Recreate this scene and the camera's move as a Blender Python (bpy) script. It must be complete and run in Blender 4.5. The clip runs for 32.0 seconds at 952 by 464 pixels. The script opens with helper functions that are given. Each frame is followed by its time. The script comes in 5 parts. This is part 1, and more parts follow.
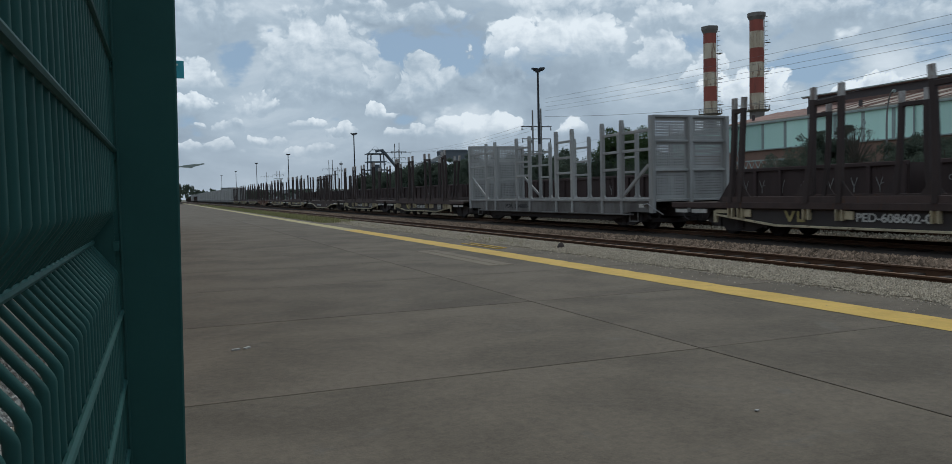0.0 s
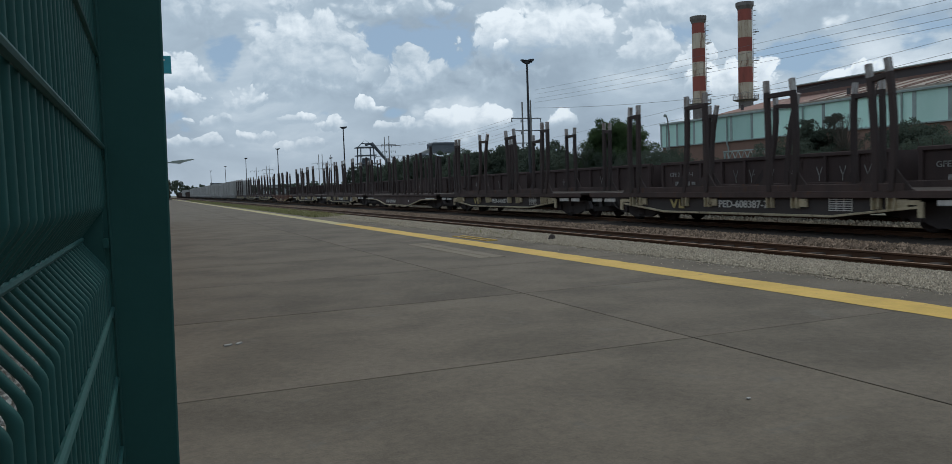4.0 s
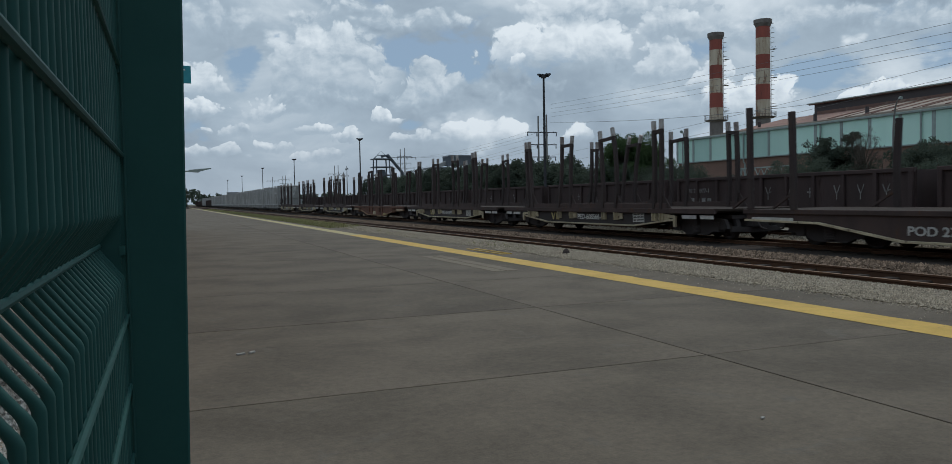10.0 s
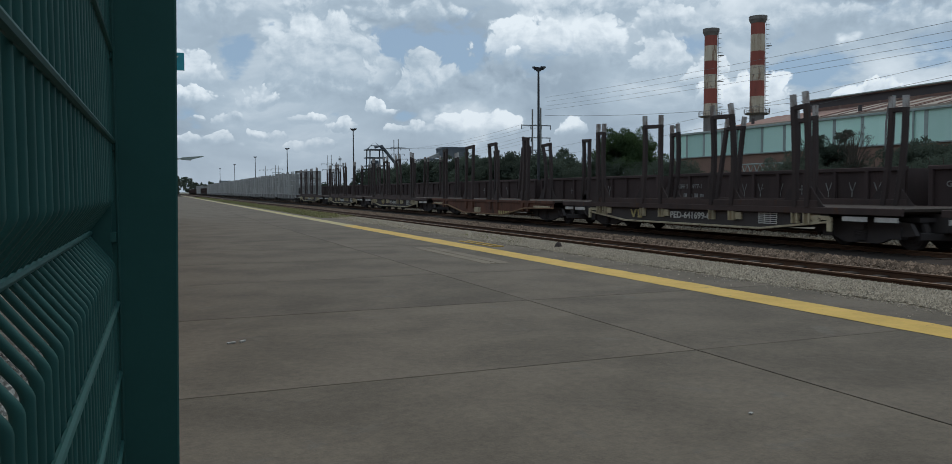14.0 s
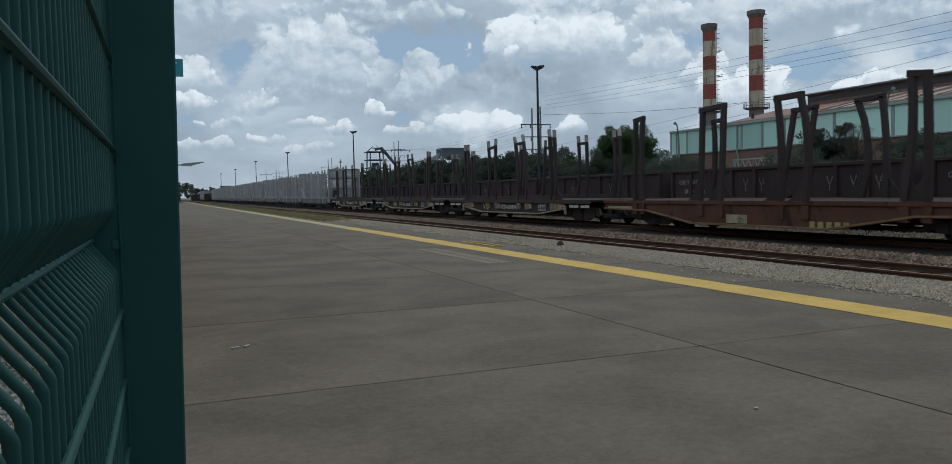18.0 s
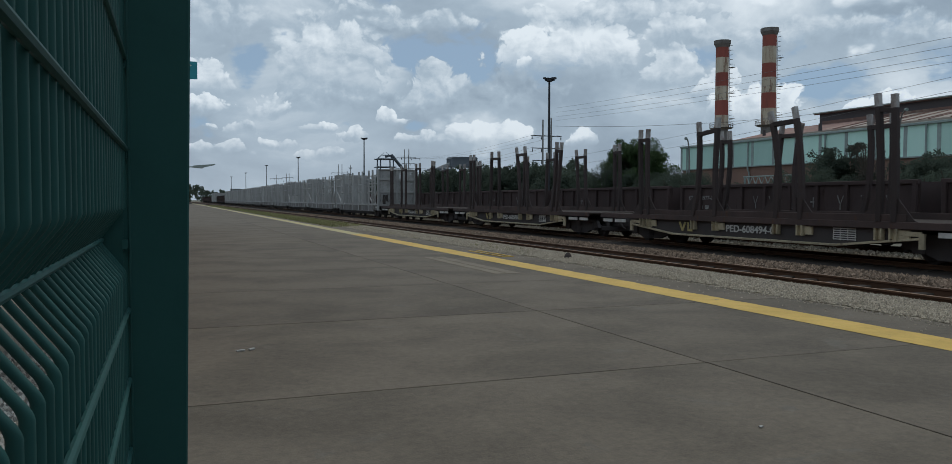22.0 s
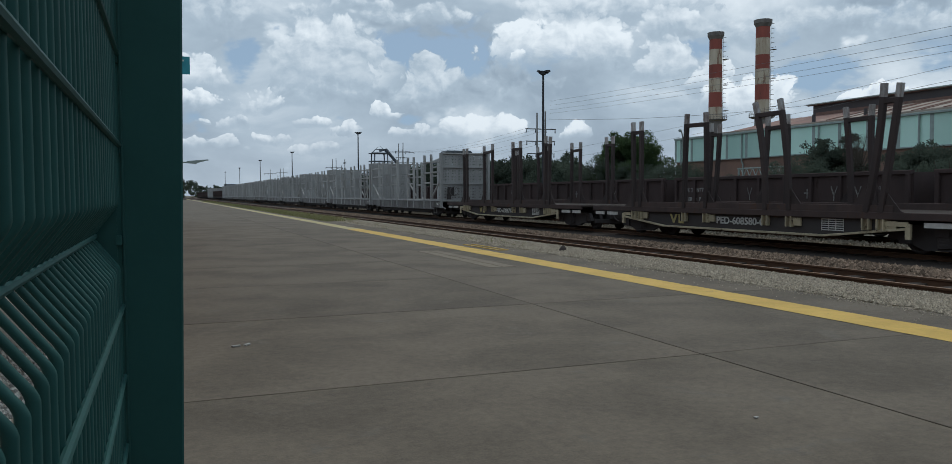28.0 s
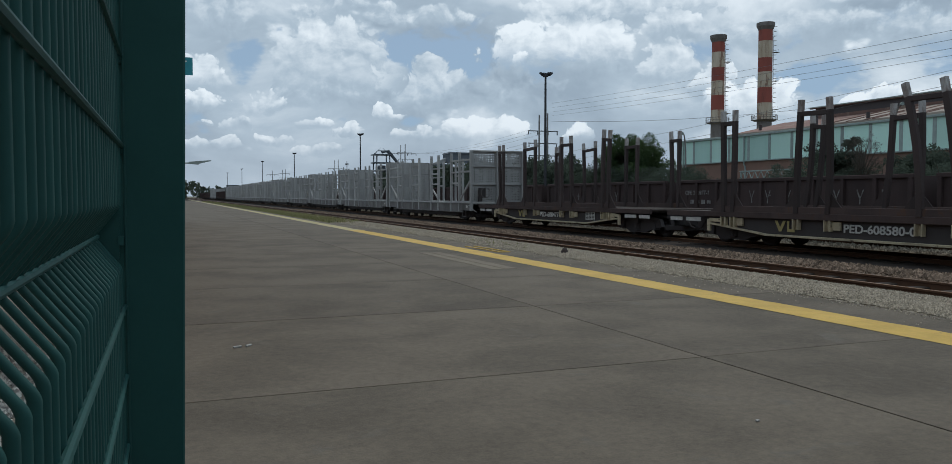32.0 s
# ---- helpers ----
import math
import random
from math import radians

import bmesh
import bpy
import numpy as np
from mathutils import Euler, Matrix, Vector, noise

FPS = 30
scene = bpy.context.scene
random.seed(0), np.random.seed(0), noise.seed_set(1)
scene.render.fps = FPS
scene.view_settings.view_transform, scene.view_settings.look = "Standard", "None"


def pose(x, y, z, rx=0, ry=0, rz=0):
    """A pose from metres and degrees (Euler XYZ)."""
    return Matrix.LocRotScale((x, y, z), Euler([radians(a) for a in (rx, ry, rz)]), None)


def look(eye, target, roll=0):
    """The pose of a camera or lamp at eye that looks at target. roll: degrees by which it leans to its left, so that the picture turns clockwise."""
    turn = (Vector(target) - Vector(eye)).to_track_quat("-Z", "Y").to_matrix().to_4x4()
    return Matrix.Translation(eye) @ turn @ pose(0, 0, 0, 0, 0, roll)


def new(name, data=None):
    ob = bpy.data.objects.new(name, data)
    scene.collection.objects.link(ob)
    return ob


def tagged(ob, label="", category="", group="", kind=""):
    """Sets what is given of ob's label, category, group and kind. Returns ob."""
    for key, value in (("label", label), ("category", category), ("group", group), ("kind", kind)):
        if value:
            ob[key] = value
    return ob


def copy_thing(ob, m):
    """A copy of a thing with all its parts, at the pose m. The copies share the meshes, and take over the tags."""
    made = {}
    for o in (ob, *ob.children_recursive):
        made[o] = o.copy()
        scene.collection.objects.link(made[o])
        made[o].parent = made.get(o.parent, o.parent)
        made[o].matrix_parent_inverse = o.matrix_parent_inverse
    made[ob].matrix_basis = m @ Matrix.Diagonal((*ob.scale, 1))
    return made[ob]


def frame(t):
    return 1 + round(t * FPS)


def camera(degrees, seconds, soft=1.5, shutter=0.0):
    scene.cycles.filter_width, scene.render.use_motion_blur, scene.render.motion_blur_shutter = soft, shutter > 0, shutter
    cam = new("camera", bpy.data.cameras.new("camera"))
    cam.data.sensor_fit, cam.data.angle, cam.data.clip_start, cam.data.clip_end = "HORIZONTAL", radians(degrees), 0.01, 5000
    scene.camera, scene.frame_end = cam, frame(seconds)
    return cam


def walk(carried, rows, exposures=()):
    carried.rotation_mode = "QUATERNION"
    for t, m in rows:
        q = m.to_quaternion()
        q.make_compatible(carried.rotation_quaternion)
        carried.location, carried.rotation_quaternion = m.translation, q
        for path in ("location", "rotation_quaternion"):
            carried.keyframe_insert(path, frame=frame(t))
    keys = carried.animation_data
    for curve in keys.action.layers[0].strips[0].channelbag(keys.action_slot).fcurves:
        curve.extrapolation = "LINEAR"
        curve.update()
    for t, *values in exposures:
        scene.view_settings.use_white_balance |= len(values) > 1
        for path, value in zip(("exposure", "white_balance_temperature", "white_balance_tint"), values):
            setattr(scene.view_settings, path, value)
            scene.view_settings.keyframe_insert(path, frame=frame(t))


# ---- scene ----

# ---- camera: stands by the fence, turned by hand ----
cam = camera(62.0, 32.0, soft=0.75, shutter=0.25)
PATH = [
    (0, pose(0, 0, 1.5, 87.15, 1.36, -21.63)),
    (0.5, pose(0, 0, 1.5, 86.54, 0.99, -22.20)),
    (1, pose(0, 0, 1.5, 85.56, 0.95, -23.22)),
    (1.5, pose(0, 0, 1.5, 84.79, 0.83, -23.95)),
    (2, pose(0, 0, 1.5, 84.92, 0.67, -23.81)),
    (2.5, pose(0, 0, 1.5, 85.71, 0.46, -22.97)),
    (3, pose(0, 0, 1.5, 86.25, 1.56, -22.54)),
    (3.5, pose(0, 0, 1.5, 86.59, 2.03, -22.31)),
    (5.5, pose(0, 0, 1.5, 86.57, 1.98, -22.29)),
    (6, pose(0, 0, 1.5, 86.59, 1.97, -22.24)),
    (6.5, pose(0, 0, 1.5, 86.62, 1.98, -22.22)),
    (7, pose(0, 0, 1.5, 86.67, 1.96, -22.19)),
    (7.5, pose(0, 0, 1.5, 86.67, 1.96, -22.19)),
    (8, pose(0, 0, 1.5, 86.50, 2.04, -22.34)),
    (8.5, pose(0, 0, 1.5, 86.85, 1.92, -21.94)),
    (9, pose(0, 0, 1.5, 87.22, 1.38, -21.57)),
    (9.5, pose(0, 0, 1.5, 87.49, 1.45, -21.31)),
    (10, pose(0, 0, 1.5, 87.56, 1.15, -21.24)),
    (10.5, pose(0, 0, 1.5, 87.63, 1.07, -21.15)),
    (11, pose(0, 0, 1.5, 87.47, 1.08, -21.31)),
    (11.5, pose(0, 0, 1.5, 87.47, 1.12, -21.31)),
    (12, pose(0, 0, 1.5, 87.54, 1.10, -21.23)),
    (12.5, pose(0, 0, 1.5, 86.84, 1.31, -21.95)),
    (13, pose(0, 0, 1.5, 87.29, 0.94, -21.45)),
    (13.5, pose(0, 0, 1.5, 87.14, 0.69, -21.65)),
    (14, pose(0, 0, 1.5, 86.99, 0.28, -21.74)),
    (14.5, pose(0, 0, 1.5, 86.95, 0.22, -21.81)),
    (16.5, pose(0, 0, 1.5, 87.15, 1.15, -21.63)),
    (17, pose(0, 0, 1.5, 87.09, 1.21, -21.60)),
    (17.5, pose(0, 0, 1.5, 86.56, 1.67, -22.12)),
    (18, pose(0, 0, 1.5, 87.01, 1.41, -21.67)),
    (18.5, pose(0, 0, 1.5, 87.77, 0.82, -20.95)),
    (19, pose(0, 0, 1.5, 87.36, 0.46, -21.37)),
    (19.5, pose(0, 0, 1.5, 87.55, 0.13, -21.16)),
    (20, pose(0, 0, 1.5, 87.61, 0.10, -21.11)),
    (20.5, pose(0, 0, 1.5, 87.79, 0.29, -20.93)),
    (21, pose(0, 0, 1.5, 87.69, 0.43, -21.03)),
    (21.5, pose(0, 0, 1.5, 87.69, -0.27, -21.03)),
    (22, pose(0, 0, 1.5, 87.71, -0.15, -21.02)),
    (22.5, pose(0, 0, 1.5, 87.63, -0.07, -21.09)),
    (23, pose(0, 0, 1.5, 87.57, -0.43, -21.14)),
    (23.5, pose(0, 0, 1.5, 87.71, -0.35, -20.99)),
    (24, pose(0, 0, 1.5, 87.76, -0.22, -20.93)),
    (24.5, pose(0, 0, 1.5, 87.79, -0.23, -20.89)),
    (25, pose(0, 0, 1.5, 87.90, -0.26, -20.79)),
    (25.5, pose(0, 0, 1.5, 87.73, 0.12, -20.98)),
    (27.5, pose(0, 0, 1.5, 87.23, 0.27, -21.44)),
    (28, pose(0, 0, 1.5, 87.25, 0.25, -21.41)),
    (28.5, pose(0, 0, 1.5, 87.29, -0.03, -21.34)),
    (29, pose(0, 0, 1.5, 87.27, 0.12, -21.38)),
    (29.5, pose(0, 0, 1.5, 87.33, 0.51, -21.32)),
    (30, pose(0, 0, 1.5, 87.35, 0.38, -21.31)),
    (30.5, pose(0, 0, 1.5, 87.35, 0.39, -21.32)),
    (31, pose(0, 0, 1.5, 87.33, 0.12, -21.33)),
    (31.5, pose(0, 0, 1.5, 87.39, 0.11, -21.26)),
    (32, pose(0, 0, 1.5, 87.38, 0.02, -21.27)),
]
walk(cam, PATH, exposures=((0, -0.27), (1, -0.2), (1.5, -0.1), (2, -0.08), (2.5, -0.13), (3, -0.2), (8, -0.21), (10, -0.35), (11, -0.3), (13, -0.26), (17, -0.22), (19, -0.31), (20, -0.25), (21, -0.31), (25, -0.32), (27.5, -0.22), (32, -0.2)))

# ---- sky, sun ----
SUN_EL, SUN_AZ = radians(62), radians(40)
world = bpy.data.worlds.new("sky")
scene.world = world
world.use_nodes = True


class Nodes:
    """A short way to write node trees."""

    def __init__(self, tree):
        self.tree = tree

    def add(self, kind, ins=()):
        n = self.tree.nodes.new(kind)
        for key, v in dict(ins).items():
            if isinstance(v, bpy.types.NodeSocket):
                self.tree.links.new(v, n.inputs[key])
            else:
                n.inputs[key].default_value = v
        return n

    def math(self, op, a, b=0.0, c=0.0, clamp=False):
        n = self.add("ShaderNodeMath", {0: a, 1: b, 2: c})
        n.operation, n.use_clamp = op, clamp
        return n.outputs[0]

    def vector(self, op, a, b):
        n = self.add("ShaderNodeVectorMath", {0: a, 1: b})
        n.operation = op
        return n.outputs[0]

    def step(self, v, lo, hi):
        n = self.add("ShaderNodeMapRange")
        n.interpolation_type = "SMOOTHSTEP"
        n.inputs[1].default_value, n.inputs[2].default_value = lo, hi
        self.tree.links.new(v, n.inputs[0])
        return n.outputs[0]

    def noise(self, vec, scale, detail=6.0, rough=0.55, distort=0.0):
        return self.add("ShaderNodeTexNoise", {"Vector": vec, "Scale": scale, "Detail": detail, "Roughness": rough, "Distortion": distort}).outputs["Fac"]

    def mix(self, fac, a, b, blend="MIX"):
        n = self.add("ShaderNodeMix")
        n.data_type, n.blend_type = "RGBA", blend
        for i, v in ((0, fac), (6, a), (7, b)):
            if isinstance(v, bpy.types.NodeSocket):
                self.tree.links.new(v, n.inputs[i])
            else:
                n.inputs[i].default_value = v
        return n.outputs[2]


def sky():
    N = Nodes(world.node_tree)
    world.node_tree.nodes.clear()
    nishita = N.add("ShaderNodeTexSky")
    nishita.sky_type, nishita.sun_disc, nishita.sun_elevation, nishita.sun_rotation, nishita.dust_density = "NISHITA", False, SUN_EL, SUN_AZ, 2.0
    way = N.add("ShaderNodeTexCoord").outputs["Generated"]
    xyz = N.add("ShaderNodeSeparateXYZ", {0: way}).outputs
    az = N.math("ARCTAN2", xyz[0], xyz[1])
    el = N.math("ARCSINE", xyz[2])
    # cumulus seen from the side: a soft grey deck behind, bright billows with crisp tops before it
    high = N.math("MULTIPLY", el, 1.7)
    p = N.add("ShaderNodeCombineXYZ", {0: az, 1: high, 2: 0.37}).outputs[0]
    up = N.add("ShaderNodeCombineXYZ", {0: N.math("ADD", az, -0.012), 1: N.math("ADD", high, 0.034), 2: 0.37}).outputs[0]
    body = N.noise(p, 5.0, 9.0, 0.55, 0.3)
    fine = N.noise(p, 26.0, 6.0, 0.6, 0.2)
    veil = N.noise(p, 2.3, 3.0, 0.5)

    def billow(v):
        cells = N.add("ShaderNodeTexVoronoi", {"Vector": v, "Scale": 12.0, "Detail": 3.0, "Roughness": 0.6})
        return N.math("SUBTRACT", N.noise(v, 6.5, 8.0, 0.52, 0.25), N.math("MULTIPLY", cells.outputs["Distance"], 0.30))
    heap, heap_up = billow(p), billow(up)
    puff = N.step(heap, 0.25, 0.40)
    relief = N.math("MULTIPLY", N.math("SUBTRACT", heap, heap_up), 2.6)
    puff_tone = N.math("ADD", N.math("ADD", 0.64, relief), N.math("MULTIPLY", N.math("SUBTRACT", body, 0.5), 0.9), clamp=True)
    deck_tone = N.math("ADD", N.math("ADD", 0.39, N.math("MULTIPLY", N.math("SUBTRACT", body, 0.5), 1.9)), N.math("MULTIPLY", N.math("SUBTRACT", veil, 0.5), 0.8), clamp=True)
    strong = N.math("MULTIPLY", N.math("MULTIPLY", puff, N.step(veil, 0.28, 0.54)), 0.6)
    tone = N.math("ADD", N.math("MULTIPLY", strong, N.math("SUBTRACT", puff_tone, deck_tone)), deck_tone, clamp=True)
    # thinner, brighter cloud before the sun
    near = N.math("ADD", N.math("POWER", N.math("DIVIDE", N.math("SUBTRACT", az, SUN_AZ - 0.12), 0.30), 2.0), N.math("POWER", N.math("DIVIDE", N.math("SUBTRACT", el, 0.27), 0.19), 2.0))
    tone = N.math("ADD", tone, N.math("MULTIPLY", N.math("EXPONENT", N.math("MULTIPLY", near, -1.0)), 0.42), clamp=True)
    cover = N.math("ADD", N.math("ADD", body, N.math("MULTIPLY", fine, 0.10)), N.math("MULTIPLY", N.math("SUBTRACT", heap, 0.35), 0.5))
    # openings to the blue, by azimuth, elevation, half-widths and depth
    for a, e, wa, we, d in SKY_GAPS:
        u = N.math("DIVIDE", N.math("SUBTRACT", az, radians(a)), radians(wa))
        v = N.math("DIVIDE", N.math("SUBTRACT", el, radians(e)), radians(we))
        r2 = N.math("ADD", N.math("MULTIPLY", u, u), N.math("MULTIPLY", v, v))
        bell = N.math("EXPONENT", N.math("MULTIPLY", r2, -1.0))
        cover = N.math("SUBTRACT", cover, N.math("MULTIPLY", bell, d))
    cover = N.math("ADD", cover, N.math("MULTIPLY", N.math("SUBTRACT", N.noise(p, 15.0, 8.0, 0.62, 0.4), 0.5), 0.5))
    mask = N.step(cover, 0.16, 0.30)

    # single heaped clouds with lobed tops and flat dim bases
    def lobes(v):
        cells = N.add("ShaderNodeTexVoronoi", {"Vector": v, "Scale": 34.0, "Detail": 3.0, "Roughness": 0.55})
        return N.math("ADD", N.math("MULTIPLY", cells.outputs["Distance"], -1.25), N.math("MULTIPLY", N.noise(v, 22.0, 7.0, 0.6), 1.3))
    flat = N.add("ShaderNodeCombineXYZ", {0: az, 1: el, 2: 0.0}).outputs[0]
    sway = N.add("ShaderNodeTexNoise", {"Vector": flat, "Scale": 16.0, "Detail": 4.0}).outputs["Color"]
    bent = N.vector("ADD", flat, N.vector("MULTIPLY", N.vector("SUBTRACT", sway, (0.5, 0.5, 0.5)), (0.05, 0.035, 0.0)))
    lobe = lobes(bent)
    swell = N.math("MULTIPLY", N.math("SUBTRACT", lobe, lobes(N.vector("ADD", bent, (0.004, 0.007, 0.0)))), 0.45)
    lobe = N.math("ADD", lobe, 0.40)
    for a, e, wa, we, bright in BROAD_CLOUDS + LOW_CLOUDS:
        q = N.vector("MULTIPLY", N.vector("SUBTRACT", bent, (radians(a), radians(e), 0.0)), (1 / radians(wa), 1 / radians(we), 0.0))
        v = N.add("ShaderNodeSeparateXYZ", {0: q}).outputs[1]
        dot = N.add("ShaderNodeVectorMath", {0: q, 1: q})
        dot.operation = "DOT_PRODUCT"
        loose = 1.0 if we < 1.2 else 0.62
        inside = N.math("SUBTRACT", N.math("ADD", N.math("MULTIPLY", lobe, loose), 1.05), dot.outputs["Value"])
        shape = N.math("MULTIPLY", N.step(inside, 0.0, 0.22 if bright > 0.63 else 0.6), N.step(v, -1.15, 0.35))
        shade = N.math("ADD", N.math("MULTIPLY", N.step(v, -0.9, 0.55), bright - 0.27), N.math("ADD", N.math("ADD", N.math("MULTIPLY", swell, 0.6 * loose), N.math("MULTIPLY", N.math("SUBTRACT", fine, 0.5), 0.7)), 0.27))
        tone = N.math("ADD", tone, N.math("MULTIPLY", shape, N.math("SUBTRACT", shade, tone)), clamp=True)
        mask = N.math("MAXIMUM", mask, shape)
    lit = N.add("ShaderNodeValToRGB", {0: tone})
    ramp = lit.color_ramp
    ramp.elements[0].position, ramp.elements[0].color = 0.08, (0.30, 0.395, 0.50, 1)
    ramp.elements[1].position, ramp.elements[1].color = 0.92, (0.92, 1.02, 1.10, 1)
    mid = ramp.elements.new(0.48)
    mid.color = (0.475, 0.595, 0.71, 1)
    blue = N.mix(1.0, nishita.outputs[0], (0.085, 0.088, 0.092, 1), "MULTIPLY")
    blue = N.mix(N.step(el, 0.45, 0.0), blue, (0.33, 0.50, 0.70, 1))
    haze = N.step(el, 0.13, -0.01)
    col = N.mix(mask, blue, lit.outputs[0])
    col = N.mix(N.math("MULTIPLY", haze, 0.5), col, (0.48, 0.56, 0.65, 1))
    ground = N.step(el, -0.005, -0.03)
    col = N.mix(ground, col, (0.10, 0.10, 0.09, 1))
    bg = N.add("ShaderNodeBackground", {0: col, 1: 1.0})
    out = N.add("ShaderNodeOutputWorld", {0: bg.outputs[0]})


SKY_GAPS = [
    (5.3, 9.6, 1.7, 1.13, 0.42), (7.5, 11.5, 0.6, 0.52, 0.3), (17.3, 10.0, 4.0, 1.0, 0.46), (21.1, 9.2, 1.0, 0.93, 0.36), (36.6, 10.2, 2.4, 0.8, 0.16),
    (46.1, 8.4, 3.2, 0.84, 0.2), (51.2, 7.7, 1.5, 0.74, 0.2), (16.8, 5.3, 1.1, 0.43, 0.3), (4.9, 7.6, 0.8, 0.65, 0.2), (44.1, 7.6, 1.7, 0.7, 0.24),
]
# cloud heaps, far ones first: azimuth, elevation, half-widths, brightness of the top
BROAD_CLOUDS = [
    (10.9, 9.6, 4.8, 3.51, 0.7), (11.7, 6.9, 6.3, 1.35, 0.44), (2.1, 8.0, 2.3, 1.81, 0.8), (2.3, 6.3, 2.0, 1.01, 0.79), (6.3, 6.5, 1.8, 1.16, 0.77),
    (27.8, 10.2, 6.4, 3.11, 0.9), (31.2, 12.6, 8.4, 1.21, 0.68), (18.2, 7.6, 3.0, 2.42, 0.64), (23.4, 7.2, 5.0, 1.62, 0.42), (34.5, 8.8, 2.9, 2.26, 0.7),
    (24.7, 9.8, 0.7, 0.59, 0.88), (17.8, 12.2, 6.9, 0.9, 0.6), (11.8, 13.1, 5.1, 1.13, 0.62), (4.0, 12.0, 4.4, 1.65, 0.6),
]
LOW_CLOUDS = [
    (22.0, 4.7, 3.5, 1.3, 0.98), (28.5, 4.5, 1.5, 0.94, 0.86), (14.8, 5.9, 1.3, 0.85, 0.85), (12.1, 4.4, 1.3, 0.73, 0.86), (9.9, 5.0, 1.3, 0.59, 0.8),
    (7.2, 3.9, 1.7, 0.51, 0.76), (17.2, 4.4, 2.2, 0.86, 0.78), (3.8, 4.9, 2.0, 0.74, 0.7), (37.7, 7.6, 1.6, 1.63, 0.77), (40.5, 6.2, 3.3, 2.22, 0.92),
    (48.1, 6.2, 2.0, 1.03, 0.97), (43.9, 10.9, 8.8, 1.45, 0.62), (50.9, 10.1, 3.9, 1.81, 0.6), (34.9, 11.6, 2.5, 1.2, 0.72), (2.6, 3.4, 2.4, 0.58, 0.7),
    (10.7, 3.2, 2.5, 0.51, 0.66),
]
sky()
sun = new("sun", bpy.data.lights.new("sun", "SUN"))
sun.data.energy, sun.data.angle, sun.data.color = 1.1, radians(14), (1.0, 0.96, 0.9)
sun.matrix_basis = look((0, 0, 0), (-math.sin(SUN_AZ) * math.cos(SUN_EL), -math.cos(SUN_AZ) * math.cos(SUN_EL), -math.sin(SUN_EL)))


# ---- materials ----
def surface(name, colour, second=None, rough=0.75, metal=0.0, grain=40.0, stain=1.5, amount=0.5, bump=0.15, depth=0.004, streak=1.0, vary=0.12, rust=None, rust_at=0.6, speck=0.6, island=False, gloss=0.5, mottle=0.0):
    """A worn surface: two colours mixed by large stains, fine grain, relief, and a little difference from piece to piece."""
    m = bpy.data.materials.new(name)
    m.use_nodes = True
    N = Nodes(m.node_tree)
    bsdf = m.node_tree.nodes["Principled BSDF"]
    second = second or tuple(c * 0.72 for c in colour)
    co = N.add("ShaderNodeTexCoord").outputs["Object"]
    rnd = N.add("ShaderNodeNewGeometry").outputs["Random Per Island"] if island else N.add("ShaderNodeObjectInfo").outputs["Random"]
    off = N.add("ShaderNodeCombineXYZ", {0: N.math("MULTIPLY", rnd, 37.0), 1: N.math("MULTIPLY", rnd, 11.0)}).outputs[0]
    at = N.vector("ADD", co, off)
    stretched = N.vector("MULTIPLY", at, (1, 1, 1 / streak))
    big = N.noise(stretched, stain, 7.0, 0.62, 0.3)
    small = N.noise(at, grain, 4.0, 0.6)
    k = N.math("ADD", N.math("MULTIPLY", N.step(big, 0.35, 0.68), amount), N.math("MULTIPLY", N.math("SUBTRACT", small, 0.5), speck), clamp=True)
    col = N.mix(k, (*colour, 1), (*second, 1))
    if rust:
        spots = N.step(N.math("ADD", N.noise(stretched, stain * 2.3, 9.0, 0.7, 0.6), N.math("MULTIPLY", small, 0.1)), rust_at, rust_at + 0.09)
        col = N.mix(spots, col, (*rust, 1))
    if mottle:
        many = N.noise(at, 13.0, 10.0, 0.78)
        wear = N.math("ADD", 1.0, N.math("MULTIPLY", N.math("SUBTRACT", many, 0.5), mottle))
        col = N.mix(1.0, col, N.add("ShaderNodeCombineColor", {0: wear, 1: wear, 2: wear}).outputs[0], "MULTIPLY")
    light = N.math("ADD", 1.0 - vary, N.math("MULTIPLY", rnd, 2 * vary))
    col = N.mix(1.0, col, N.add("ShaderNodeCombineColor", {0: light, 1: light, 2: light}).outputs[0], "MULTIPLY")
    m.node_tree.links.new(col, bsdf.inputs["Base Color"])
    m.node_tree.links.new(N.math("ADD", rough - 0.1, N.math("MULTIPLY", big, 0.25), clamp=True), bsdf.inputs["Roughness"])
    bsdf.inputs["Metallic"].default_value = metal
    bsdf.inputs["Specular IOR Level"].default_value = gloss
    b = N.add("ShaderNodeBump", {"Strength": bump, "Distance": depth, "Height": N.math("ADD", small, N.math("MULTIPLY", big, 0.6))})
    m.node_tree.links.new(b.outputs[0], bsdf.inputs["Normal"])
    return m


SLAB = surface("worn_concrete", (0.147, 0.120, 0.088), (0.086, 0.071, 0.053), 0.85, grain=55, stain=0.7, amount=0.7, bump=0.6, depth=0.006, vary=0.06, speck=1.1, rust=(0.134, 0.115, 0.091), rust_at=0.64, gloss=0.35, mottle=1.3)
SLAB_PATCH = surface("pale_concrete", (0.215, 0.18, 0.13), (0.15, 0.125, 0.092), 0.85, stain=1.4, vary=0.05, gloss=0.3, mottle=0.8)
YELLOW = surface("yellow_paint", (0.62, 0.395, 0.07), (0.47, 0.30, 0.06), 0.7, grain=60, stain=1.6, amount=0.6, rust=(0.16, 0.13, 0.09), rust_at=0.66, mottle=0.5)
